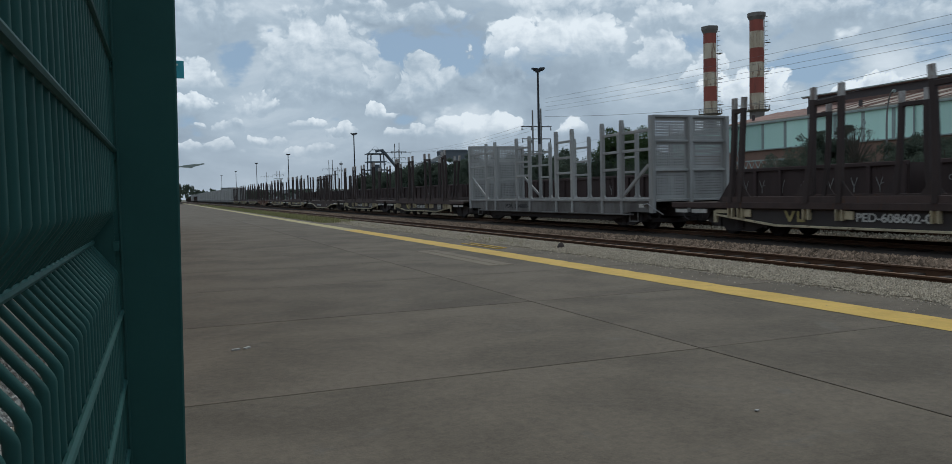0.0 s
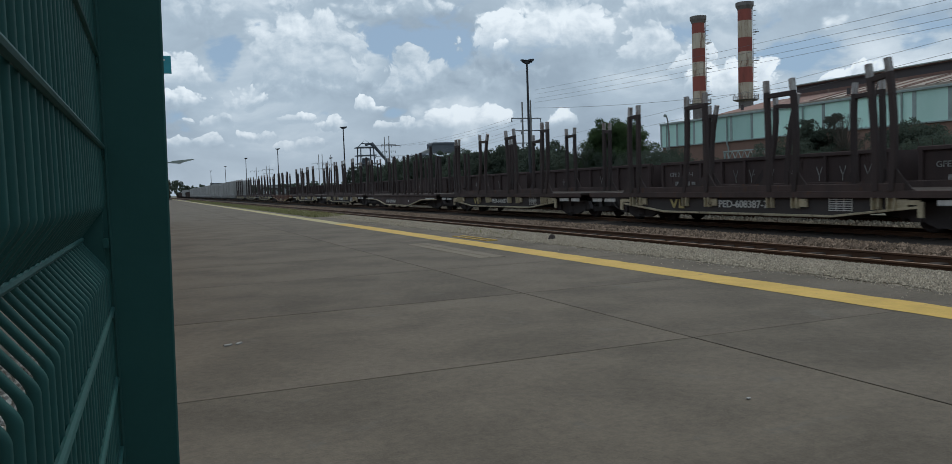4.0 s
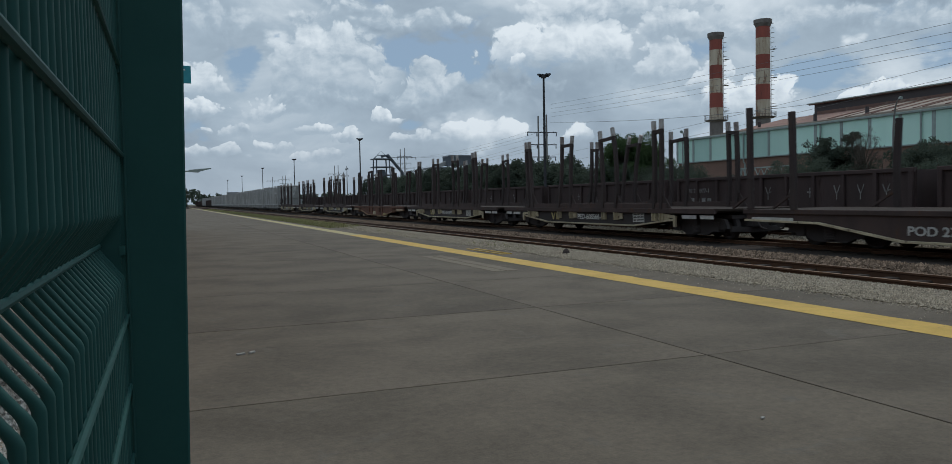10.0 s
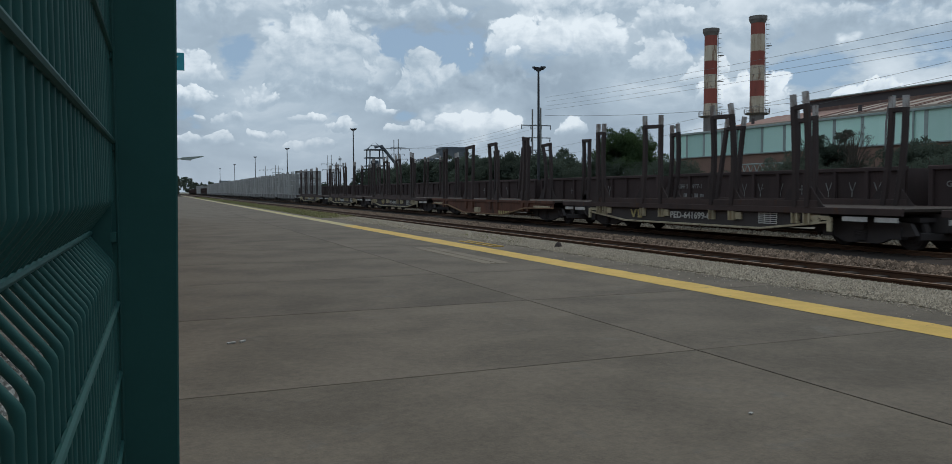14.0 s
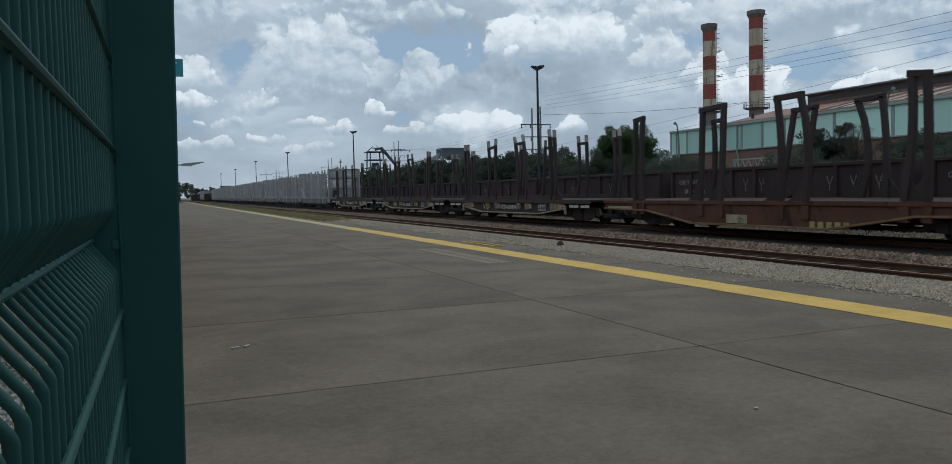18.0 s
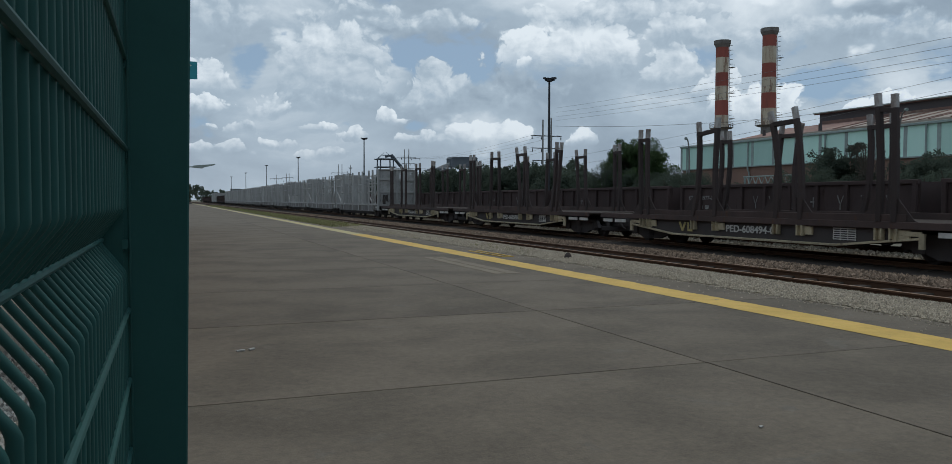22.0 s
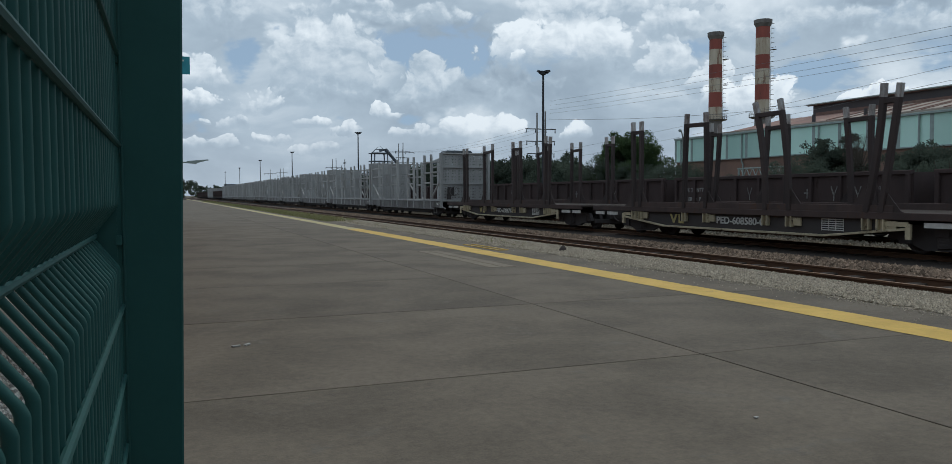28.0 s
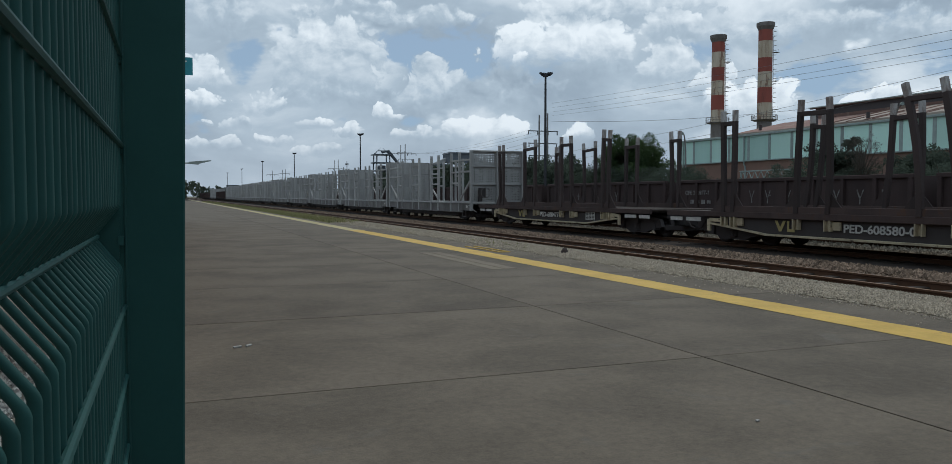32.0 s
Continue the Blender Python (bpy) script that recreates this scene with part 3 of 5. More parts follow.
for x, y, r in ((0.62, 8.1, 0.4), (0.73, 8.14, 0.9)):
    solid("litter", made((box, (0, 0, 0), (0.085, 0.028, 0.012))), PAPER, "crumpled white scrap of paper on the platform", "litter", m=pose(x, y, 0.01, 4, 0, 57 * r))
solid("litter", made((box, (0, 0, 0), (0.034, 0.02, 0.006))), PAPER, "small pale scrap lying on the platform", "litter", m=pose(3.63, 4.17, 0.008, 0, 0, 20))


# ---- green mesh fence beside the camera ----
def fence():
    """Welded mesh with V-shaped folds, ending at a broad post."""
    f = thing("mesh_fence", pose(0, 0, 0), "dark green coated welded mesh fence with V-shaped folds", "fence")
    X, END, PITCH, FOLD, DEEP = -0.100, 1.93, 0.2, 0.072, 0.052
    apex = 1.411
    folds = [apex - 1.256, apex, apex + 5 * PITCH]
    lean = lambda z: -0.0345 + 0.0165 * (z - 1.55)
    part("fence_post", made((beam, [(lean(-0.05), END + 0.075, -0.05), (lean(2.75), END + 0.075, 2.75)], 0.147, 0.15, (1, 0, 0), 0.03)), GREEN, f, "broad square green steel post")
    part("post_cap", made((box, (lean(2.76), END + 0.075, 2.76), (0.155, 0.16, 0.02))), GREEN, f)

    def depth_at(z):
        for c in folds:
            q = abs(z - c) / FOLD
            if q < 1:
                # rounded at the outer bends
                return X - DEEP * (1 - q if q < 0.8 else (1 - q) ** 2 / 0.4 + 0.1 * (1 - q) / 0.2 * 0.5 if q < 1 else 0)
        return X
    zs = sorted({0.04, 2.70, *(c + d * FOLD for c in folds for d in (-1.1, -1, -0.95, -0.9, -0.85, -0.8, -0.06, 0, 0.06, 0.8, 0.85, 0.9, 0.95, 1, 1.1) if c + d * FOLD < 2.7)})
    base = bmesh.new()
    loft(base, [[(depth_at(z) + 0.0058 * math.cos(t), 0.0058 * math.sin(t), z) for t in (math.pi * k / 4 for k in range(8))] for z in zs])
    for face in base.faces:
        face.smooth = True
    wire = mesh_of("vertical_wire", base, GREEN)
    for k in range(64):
        ob = part("vertical_wire", wire, GREEN, f)
        ob.location = (0, END - 0.03 - 0.05 * k, 0)
    for k in range(-8, 7):
        z = apex + k * (PITCH if k > 0 else 0.157)
        if 0.05 < z < 2.7:
            x = depth_at(z) + 0.008
            part("horizontal_wire", made((tube, [(x, -1.3, z), (x, END - 0.01, z)], 0.0056, 0.0056, 8)), GREEN, f)
            part("mesh_clip", made((box, (X + 0.003, END - 0.012, z - 0.01), (0.012, 0.024, 0.02))), GREEN, f)
    part("edge_wire", made((tube, [(X + 0.012, END + 0.0, 0.05), (X + 0.012, END + 0.0, 2.7)], 0.0035, 0.0035, 8)), GREEN, f)
    for c in folds[:2]:
        part("fold_end_plate", made((plate, [(X, c + FOLD), (X, c - FOLD), (X - DEEP, c)], "y", END - 0.02, 0.004)), GREEN, f)


fence()


# ---- wagons ----
def bogie(parent, y, mesh={}):
    """A two-axle bogie: side frames, springs and wheelsets."""
    if not mesh:
        bm = bmesh.new()
        for s in (0,):
            plate(bm, [(-1.45, 0.36), (-1.3, 0.62), (-0.45, 0.70), (0.45, 0.70), (1.3, 0.62), (1.45, 0.36), (0.85, 0.28), (0.5, 0.14), (-0.5, 0.14), (-0.85, 0.28)], "x", s - 0.06, 0.12)
            for q in (-0.95, 0.95):
                box(bm, (s, q, 0.40), (0.22, 0.30, 0.28))
        mesh["frame"] = mesh_of("side_frame", bm, BLACK)
        mesh["bolster"] = mesh_of("bolster", made((beam, [(-1.15, 0, 0.56), (1.15, 0, 0.56)], 0.34, 0.22, (0, 1, 0))), BLACK)
        mesh["beam"] = mesh_of("brake_beam", made((beam, [(-0.9, 0, 0.34), (0, 0, 0.30), (0.9, 0, 0.34)], 0.10, 0.16, (0, 1, 0))), BLACK)
        mesh["frame_plate"] = mesh_of("bogie_frame", made((box, (0, 0, 0.69), (1.5, 2.6, 0.1))), BLACK)
        coil = [(0.085 * math.cos(t), 0.17 * math.sin(t), 0.2 + t * 0.0068) for t in (0.55 * k for k in range(80))]
        mesh["spring"] = mesh_of("spring_nest", made((tube, coil, 0.028, 0.028, 5)), BLACK)
        bm = bmesh.new()
        for s in (-1, 1):
            prof = [(0.455, 0.36), (0.475, 0.41), (0.50, 0.385), (0.585, 0.375), (0.60, 0.31), (0.56, 0.24), (0.56, 0.16), (0.62, 0.11)]
            rows = []
            for k in range(28):
                t = 2 * math.pi * k / 28
                rows.append([bm.verts.new((s * a, r * math.cos(t), r * math.sin(t))) for a, r in prof])
            for k in range(28):
                p, q = rows[k], rows[(k + 1) % 28]
                for i in range(len(prof) - 1):
                    bm.faces.new((p[i], p[i + 1], q[i + 1], q[i]))
            bm.faces.new([r[0] for r in rows])
            bm.faces.new([r[-1] for r in rows])
            for k in range(4):
                t = math.pi * k / 2
                box(bm, (s * 0.575, 0.2 * math.cos(t), 0.2 * math.sin(t)), (0.03, 0.07, 0.07))
        tube(bm, [(-1.05, 0, 0), (1.05, 0, 0)], 0.075, 0.075, 10)
        mesh["wheels"] = mesh_of("wheelset", bm, BLACK)
    b = new("bogie")
    b.parent = parent
    b.location = (0, y, 0)
    for s in (-0.98, 0.98):
        ob = part("side_frame", mesh["frame"], BLACK, b)
        ob.location = (s, 0, 0)
    part("bolster", mesh["bolster"], BLACK, b)
    part("bogie_frame", mesh["frame_plate"], BLACK, b)
    for s in (-1.0, 1.0):
        ob = part("spring_nest", mesh["spring"], BLACK, b)
        ob.location = (s * 1.02, 0, 0)
        for q in (0.42, 1.42):
            ob = part("brake_beam", mesh["beam"], BLACK, b)
            ob.location = (0, s * q, 0)
    for q in (-0.95, 0.95):
        w = part("wheelset", mesh["wheels"], BLACK, b)
        w.location = (0, q, 0.385)
    return b


def coupler(parent, y, s):
    bm = made((box, (0, y + s * 0.12, 0.66), (0.14, 0.5, 0.16)), (box, (0.05, y + s * 0.4, 0.66), (0.24, 0.16, 0.26)))
    tube(bm, [(-0.3, y, 0.6), (-0.3, y + s * 0.16, 0.4), (-0.28, y + s * 0.36, 0.34)], 0.025, 0.025, 6)
    part("coupler", bm, BLACK, parent)


def hopper_sill(parent, s, x, pts, top, material, flange, name="side_sill"):
    """A side sill whose lower edge dips towards the middle, with a lighter edge strip along it."""
    part(name, made((plate, [*pts, (pts[-1][0], top), (pts[0][0], top)], "x", x * s - 0.012, 0.024)), material, parent)
    line = [(s * (x + 0.05), a, b) for a, b in pts]
    part("bottom_flange", made((beam, line, 0.11, 0.055, (1, 0, 0))), flange, parent, "cream painted lower edge" if flange is CREAM else "rusty tan lower edge")


def stanchion(parent, x, y, z0, z1, mid, top, tip=True, thick=0.15):
    """One steel side post that leans by mid half way up and by top at its head, with a bare tip. Returns its head and the foot of the tip."""
    cut = z1 - 0.30 if tip else z1
    half = 0.41
    b = (mid - top * half) / (half * (half - 1.0))
    f = lambda k: (x, y + (top - b) * k + b * k * k, z0 + (z1 - z0) * k)
    kc = (cut - z0) / (z1 - z0)
    p = part("stanchion", made((beam, [f(kc * q) for q in (0, 0.2, 0.4, 0.6, 0.8, 1)], 0.12, thick)), POST, parent)
    if tip:
        part("stanchion_tip", made((beam, [f(kc), f(1)], 0.115, thick * 0.97)), TIP, p, "bare worn steel tip")
    return f(1), f(kc)


def gusset(parent, x, y, z, s, long=0.62, high=0.62, material=None):
    part("gusset", made((plate, [(y, z), (y + s * long, z), (y + s * long * 0.8, z + 0.05), (y, z + high)], "x", x - 0.01, 0.02)), material or POST, parent)


def flat_wagon(y0, number, seed, label, near=(), far=()):
    """Flat wagon with pairs of tied side posts, a dipping black sill and cream fittings."""
    rng = random.Random(seed)
    w = thing("stake_flat_wagon", pose(TRAIN_TRACK, y0, RAIL_Z), label, "freight wagon", "freight train")
    part("deck", made((box, (0, 0, 0.915), (2.94, 15.3, 0.06)), (box, (0, 0, 0.86), (2.74, 15.0, 0.05))), SLEEPER, w, "dark worn deck")
    for s in (-1, 1):
        part("deck_edge", made((beam, [(s * 1.49, -7.68, 0.875), (s * 1.49, 7.68, 0.875)], 0.08, 0.16)), BROWN, w)
        hopper_sill(w, s, 1.39, [(-5.6, 0.60), (-3.3, 0.36), (3.3, 0.36), (5.6, 0.60)], 0.80, BLACK, CREAM)
        for q in (-1, 1):
            part("end_hanger", made((box, (s * 1.46, q * 5.66, 0.55), (0.06, 0.13, 0.34)), (box, (s * 1.46, q * 5.35, 0.70), (0.05, 0.6, 0.10))), CREAM, w)
            for k, (a, b) in enumerate(((6.05, 6.75), (6.95, 7.55))):
                part("reflector_strip", made((box, (s * 1.47, q * (a + b) / 2, 0.70), (0.03, b - a, 0.11))), WHITE, w)
        part("side_board", made((beam, [(s * 1.49, -5.3, 1.03), (s * 1.49, 5.3, 1.03)], 0.05, 0.17)), BROWN, w)
        ties = []
        leans = near if s < 0 else far
        for k, y in enumerate((4.98, 4.58, 2.18, 1.15, -1.34, -2.2, -4.58, -4.98)):
            part("post_pocket", made((box, (s * 1.48, y - 0.085, 0.67), (0.12, 0.03, 0.27)), (box, (s * 1.48, y + 0.085, 0.67), (0.12, 0.03, 0.27)), (box, (s * 1.43, y, 0.67), (0.02, 0.15, 0.25))), CREAM, w)
            if y in (4.58, 1.15, -2.2, -4.98):
                part("pocket_bracket", made((box, (s * 1.45, y - 0.24, 0.67), (0.05, 0.26, 0.2))), CREAM, w)
            ties.append(stanchion(w, s * 1.49, y, 0.95, 3.77 + rng.uniform(-0.03, 0.05), *(leans[k] if k < len(leans) else (rng.uniform(-0.03, 0.03), rng.uniform(-0.1, 0.1)))))
        for i in range(0, 8, 2):
            a, b = ties[i][1], ties[i + 1][1]
            drop = rng.uniform(-0.02, 0.05)
            part("tie_bar", made((beam, [(a[0], a[1], a[2] - 0.05 - drop), (b[0], b[1], b[2] - 0.05)], 0.10, 0.12)), POST, w)
        for y, d in ((-4.98, -1), (-4.58, 1), (-2.2, -1), (-1.34, 1), (1.15, -1), (2.18, 1), (4.58, -1), (4.98, 1)):
            gusset(w, s * 1.49, y, 0.95, d)
    part("underframe", made((box, (0, 0, 0.62), (0.5, 15.6, 0.42)), (box, (0, 3.2, 0.5), (2.3, 0.2, 0.3)), (box, (0, -3.2, 0.5), (2.3, 0.2, 0.3)), (tube, [(-0.7, -1.6, 0.52), (-0.7, 0.2, 0.52)], 0.18), (box, (0.7, 1.4, 0.5), (0.4, 0.9, 0.25))), BLACK, w)
    for y in (-6.2, 5.1):
        bogie(w, y)
    for s in (-1, 1):
        coupler(w, s * 7.7 - 0.35, s)
    if number:
        lettering(number, 0.27, LETTER, w, -1.435, -0.24, 0.53, 1.94, "wagon_number")
    part("owner_mark", made((plate, [(3.0, 0.75), (2.9, 0.75), (2.8, 0.58), (2.7, 0.75), (2.6, 0.75), (2.76, 0.47), (2.84, 0.47)], "x", -1.438, 0.004), (plate, [(2.55, 0.75), (2.48, 0.75), (2.48, 0.54), (2.36, 0.54), (2.36, 0.75), (2.29, 0.75), (2.29, 0.47), (2.55, 0.47)], "x", -1.438, 0.004)), LOGO, w, "faded yellow painted mark")
    plate_ob = part("data_panel", made(*[(box, (-1.435, -3.55, 0.50 + 0.052 * k), (0.004, 0.66, 0.022)) for k in range(6)], *[(box, (-1.433, -3.55 + d, 0.63), (0.004, 0.02, 0.3)) for d in (-0.33, -0.1, 0.12, 0.33)]), LETTER, w, "white painted data table, too small to read")
    return w


def pod_wagon(y0, body, number, seed, label, posts, style, near=(), far=()):
    """Flat wagon with a deep dipping side beam and welded posts."""
    rng = random.Random(seed)
    w = thing("bulkhead_flat_wagon", pose(TRAIN_TRACK, y0, RAIL_Z), label, "freight wagon", "freight train")
    part("deck", made((box, (0, 0, 0.915), (2.94, 15.3, 0.06))), SLEEPER, w, "dark worn deck")
    for s in (-1, 1):
        part("deck_edge", made((beam, [(s * 1.49, -7.68, 0.89), (s * 1.49, 7.68, 0.89)], 0.08, 0.12)), body, w)
        hopper_sill(w, s, 1.46, [(-7.6, 0.66), (-5.0, 0.62), (-2.6, 0.27), (2.6, 0.27), (5.0, 0.62), (7.6, 0.66)], 0.85, body, CREAM if style == "pale" else TAN)
        if style == "pale":
            for y in posts[0 if s < 0 else 1]:
                stanchion(w, s * 1.49, y, 0.95, (3.68 if abs(y) > 6.5 else 3.38 if s < 0 else 3.3) + rng.uniform(-0.05, 0.05), rng.uniform(-0.03, 0.03), rng.uniform(-0.07, 0.07), False, 0.17)
                part("post_brace", made((beam, [(s * 1.47, y + 0.75, 0.98), (s * 1.47, y + 0.08, 1.35)], 0.05, 0.07)), BROWN, w)
            part("leaning_post", made((beam, [(s * 1.49, 0.85, 0.95), (s * 1.49, 0.40, 3.4)], 0.12, 0.16)), POST, w)
            part("leaning_post", made((beam, [(s * 1.52, -0.33, 0.95), (s * 1.52, 0.12, 3.4)], 0.12, 0.16)), POST, w)
        else:
            tops = []
            for y, bend in zip(posts[0 if s < 0 else 1], near if s < 0 else far):
                tops.append(stanchion(w, s * 1.49, y, 0.95, 3.58 + rng.uniform(-0.04, 0.04), *bend, False, 0.17)[0])
            for a, b in zip(tops[::2], tops[1::2]):
                d = 0.09 if b[1] > a[1] else -0.09
                part("tie_bar", made((beam, [(a[0], a[1] - d, a[2] + 0.02), (b[0], b[1] + d, b[2] + 0.02)], 0.12, 0.15)), POST, w)
            for y in posts[0 if s < 0 else 1]:
                gusset(w, s * 1.49, y, 0.95, rng.choice((-1, 1)))
                part("stake_socket", made((box, (s * 1.495, y, 0.66), (0.09, 0.24, 0.34))), body, w)
    part("underframe", made((box, (0, 0, 0.62), (0.5, 15.6, 0.42)), (tube, [(-0.6, -1.6, 0.45), (-0.6, 0.2, 0.45)], 0.16), (box, (0.6, 1.4, 0.42), (0.4, 0.9, 0.25))), BLACK, w)
    for y in (-6.2, 5.1):
        bogie(w, y)
    for s in (-1, 1):
        coupler(w, s * 7.7 - 0.35, s)
        part("reflector_strip", made((box, (-1.51, s * 6.6, 0.7), (0.02, 1.5, 0.08))), WHITE if style == "pale" else CREAM, w)
    if style == "pale":
        lettering(number, 0.27, LETTER, w, -1.482, 1.45, 0.42, 2.1, "wagon_number")
        part("brake_mark", made((box, (-1.482, 0.6, 0.5), (0.004, 0.12, 0.14)), (box, (-1.482, -2.45, 0.55), (0.004, 0.16, 0.09))), LETTER, w)
    else:
        part("paint_patch", made((box, (-1.484, 0.65, 0.44), (0.006, 0.85, 0.24))), CREAM, w, "pale unpainted patch")
        part("owner_mark", made(*[(box, (-1.484, -2.1 - 0.26 * k, 0.36), (0.006, 0.17, 0.17)) for k in range(5)]), LOGO, w, "faded yellow painted mark")
    return w


def perforated(x0, x1, z0, z1, pitch=0.088, hole=0.020, margin=0.07):
    """A plate across y with a field of round holes."""
    bm = bmesh.new()
    nx, nz = int((x1 - x0 - 2 * margin) / pitch), int((z1 - z0 - 2 * margin) / pitch)
    ax, az = (x0 + x1 - nx * pitch) / 2, (z0 + z1 - nz * pitch) / 2
    box(bm, ((x0 + ax) / 2, 0, (z0 + z1) / 2), (ax - x0, 0.006, z1 - z0))
    box(bm, ((x1 + ax + nx * pitch) / 2, 0, (z0 + z1) / 2), (x1 - ax - nx * pitch, 0.006, z1 - z0))
    mid = ax + nx * pitch / 2
    box(bm, (mid, 0, (z0 + az) / 2), (nx * pitch, 0.006, az - z0))
    box(bm, (mid, 0, (z1 + az + nz * pitch) / 2), (nx * pitch, 0.006, z1 - az - nz * pitch))
    sq = [(-1, -1), (0, -1), (1, -1), (1, 0), (1, 1), (0, 1), (-1, 1), (-1, 0)]
    for i in range(nx):
        for j in range(nz):
            cx, cz = ax + (i + 0.5) * pitch, az + (j + 0.5) * pitch
            o = [bm.verts.new((cx + a * pitch / 2, 0, cz + b * pitch / 2)) for a, b in sq]
            h = [bm.verts.new((cx + a * hole / math.hypot(a, b), 0, cz + b * hole / math.hypot(a, b))) for a, b in sq]
            for k in range(8):
                bm.faces.new((o[k], o[(k + 1) % 8], h[(k + 1) % 8], h[k]))
    return bm


def grey_wagon(y0, number, label):
    """Grey pulpwood wagon: perforated end walls, pairs of side stakes with rungs, corner braces."""
    w = thing("pulpwood_wagon", pose(TRAIN_TRACK, y0, RAIL_Z), label, "freight wagon", "freight train")
    part("deck", made((box, (0, 0, 0.98), (3.0, 16.1, 0.06))), GREY_DIM, w)
    panels = [mesh_of("wall_panel", perforated(a, b, c, d), GREY) for a, b in ((-1.40, -0.08), (0.08, 1.40)) for c, d in ((1.05, 1.95), (2.03, 2.90), (2.98, 3.72))]
    for s in (-1, 1):
        e = new("end_wall")
        e.parent = w
        e.location = (0, s * 8.05, 0)
        for p in panels:
            part("wall_panel", p, GREY, e)
        for x, t in ((-1.465, 0.13), (0.0, 0.15), (1.465, 0.13)):
            part("wall_post", made((beam, [(x, s * 0.06, 0.6), (x, s * 0.06, 3.76)], t, 0.24)), GREY, e)
        for z in (1.0, 1.99, 2.94, 3.74):
            part("wall_rail", made((beam, [(-1.4, s * 0.05, z), (1.4, s * 0.05, z)], 0.08, 0.10, (0, 0, 1))), GREY, e)
    for s in (-1, 1):
        x = s * 1.46
        part("side_sill", made((plate, [(-8.1, 0.62), (-6.9, 0.62), (-5.9, 0.50), (5.9, 0.50), (6.9, 0.62), (8.1, 0.62), (8.1, 1.02), (-8.1, 1.02)], "x", x - 0.02, 0.04)), GREY_DIM, w)
        part("sill_cap", made((beam, [(x, -8.1, 1.03), (x, 8.1, 1.03)], 0.14, 0.08)), GREY, w)
        part("belly_plate", made((plate, [(-6.8, 0.55), (-5.2, 0.30), (5.2, 0.30), (6.8, 0.55)], "x", s * 1.27, 0.02)), BLACK, w)
        part("sill_foot", made((beam, [(x, -6.9, 0.53), (x, 6.9, 0.53)], 0.12, 0.05)), GREY_DIM, w)
        pairs = ((-6.3, -5.0), (-2.75, -1.42), (1.06, 2.4), (4.85, 5.95))
        for a, b in pairs:
            for y in (a, b):
                st = part("side_stake", made((beam, [(x, y, 0.55), (x, y, 3.55)], 0.13, 0.17)), GREY, w)
                part("stake_head", made((plate, [(y - 0.085, 3.55), (y + 0.085, 3.55), (y + 0.06, 3.76), (y - 0.03, 3.76)], "x", x - 0.06, 0.12)), GREY, st)
                part("stake_foot", made((plate, [(y - 0.2, 1.07), (y + 0.2, 1.07), (y + 0.1, 1.2), (y - 0.1, 1.2)], "x", x - 0.03, 0.06)), GREY, st)
            for z in (2.08, 2.68, 3.30):
                part("rung", made((beam, [(x, a, z), (x, b, z)], 0.07, 0.09)), GREY, w)
        for y, q in ((-6.3, -8.0), (5.95, 8.0)):
            for z in (2.68, 3.30):
                part("corner_rail", made((beam, [(x, y, z), (x, q, z)], 0.07, 0.10)), GREY, w)
            part("corner_brace", made((beam, [(x, y - 0.05 if q > 0 else y + 0.05, 1.1), (x, q * 0.985, 2.15)], 0.07, 0.12)), GREY, w)
    part("underframe", made((box, (0, 0, 0.66), (0.5, 16.1, 0.4)), (box, (0, 3.2, 0.5), (2.2, 0.2, 0.3)), (box, (0, -3.2, 0.5), (2.2, 0.2, 0.3)), (box, (0, 0, 0.45), (2.3, 9.4, 0.2))), BLACK, w)
    for y in (-5.8, 5.8):
        bogie(w, y)
    for s in (-1, 1):
        coupler(w, s * 8.1, s)
        part("step", made((beam, [(-1.43, s * 7.2, 0.62), (-1.43, s * 7.2, 0.3)], 0.03, 0.03), (beam, [(-1.43, s * 6.7, 0.62), (-1.43, s * 6.7, 0.3)], 0.03, 0.03), (beam, [(-1.43, s * 7.2, 0.3), (-1.43, s * 6.7, 0.3)], 0.06, 0.03)), GREY_DIM, w)
    part("fold_plate", made((box, (-1.49, -7.5, 0.83), (0.006, 0.28, 0.12))), WHITE, w)
    part("air_hose", made((tube, [(-1.51, -7.6, 0.86), (-1.55, -7.95, 0.9), (-1.51, -8.3, 0.72), (-1.35, -8.55, 0.55)], 0.018, 0.018, 6)), GREY, w)
    if number:
        lettering(number, 0.24, INK, w, -1.485, 2.35, 0.68, 2.6, "wagon_number")
    return w


def hand_brake(w):
    b = part("hand_brake", made((box, (-0.95, -8.3, 1.55), (0.34, 0.16, 0.5)), (box, (-1.05, -8.3, 1.25), (0.2, 0.14, 0.3))), BLACK, w, "black hand brake housing")
    pts = [(-0.78 + 0.26 * math.cos(t), -8.41, 1.56 + 0.26 * math.sin(t)) for t in (2 * math.pi * k / 18 for k in range(19))]
    part("brake_wheel", made((tube, pts, 0.018, 0.018, 6), (beam, [(-1.04, -8.41, 1.56), (-0.52, -8.41, 1.56)], 0.02, 0.02), (beam, [(-0.78, -8.41, 1.3), (-0.78, -8.41, 1.82)], 0.02, 0.02, (0, 1, 0))), GREY_DIM, b)


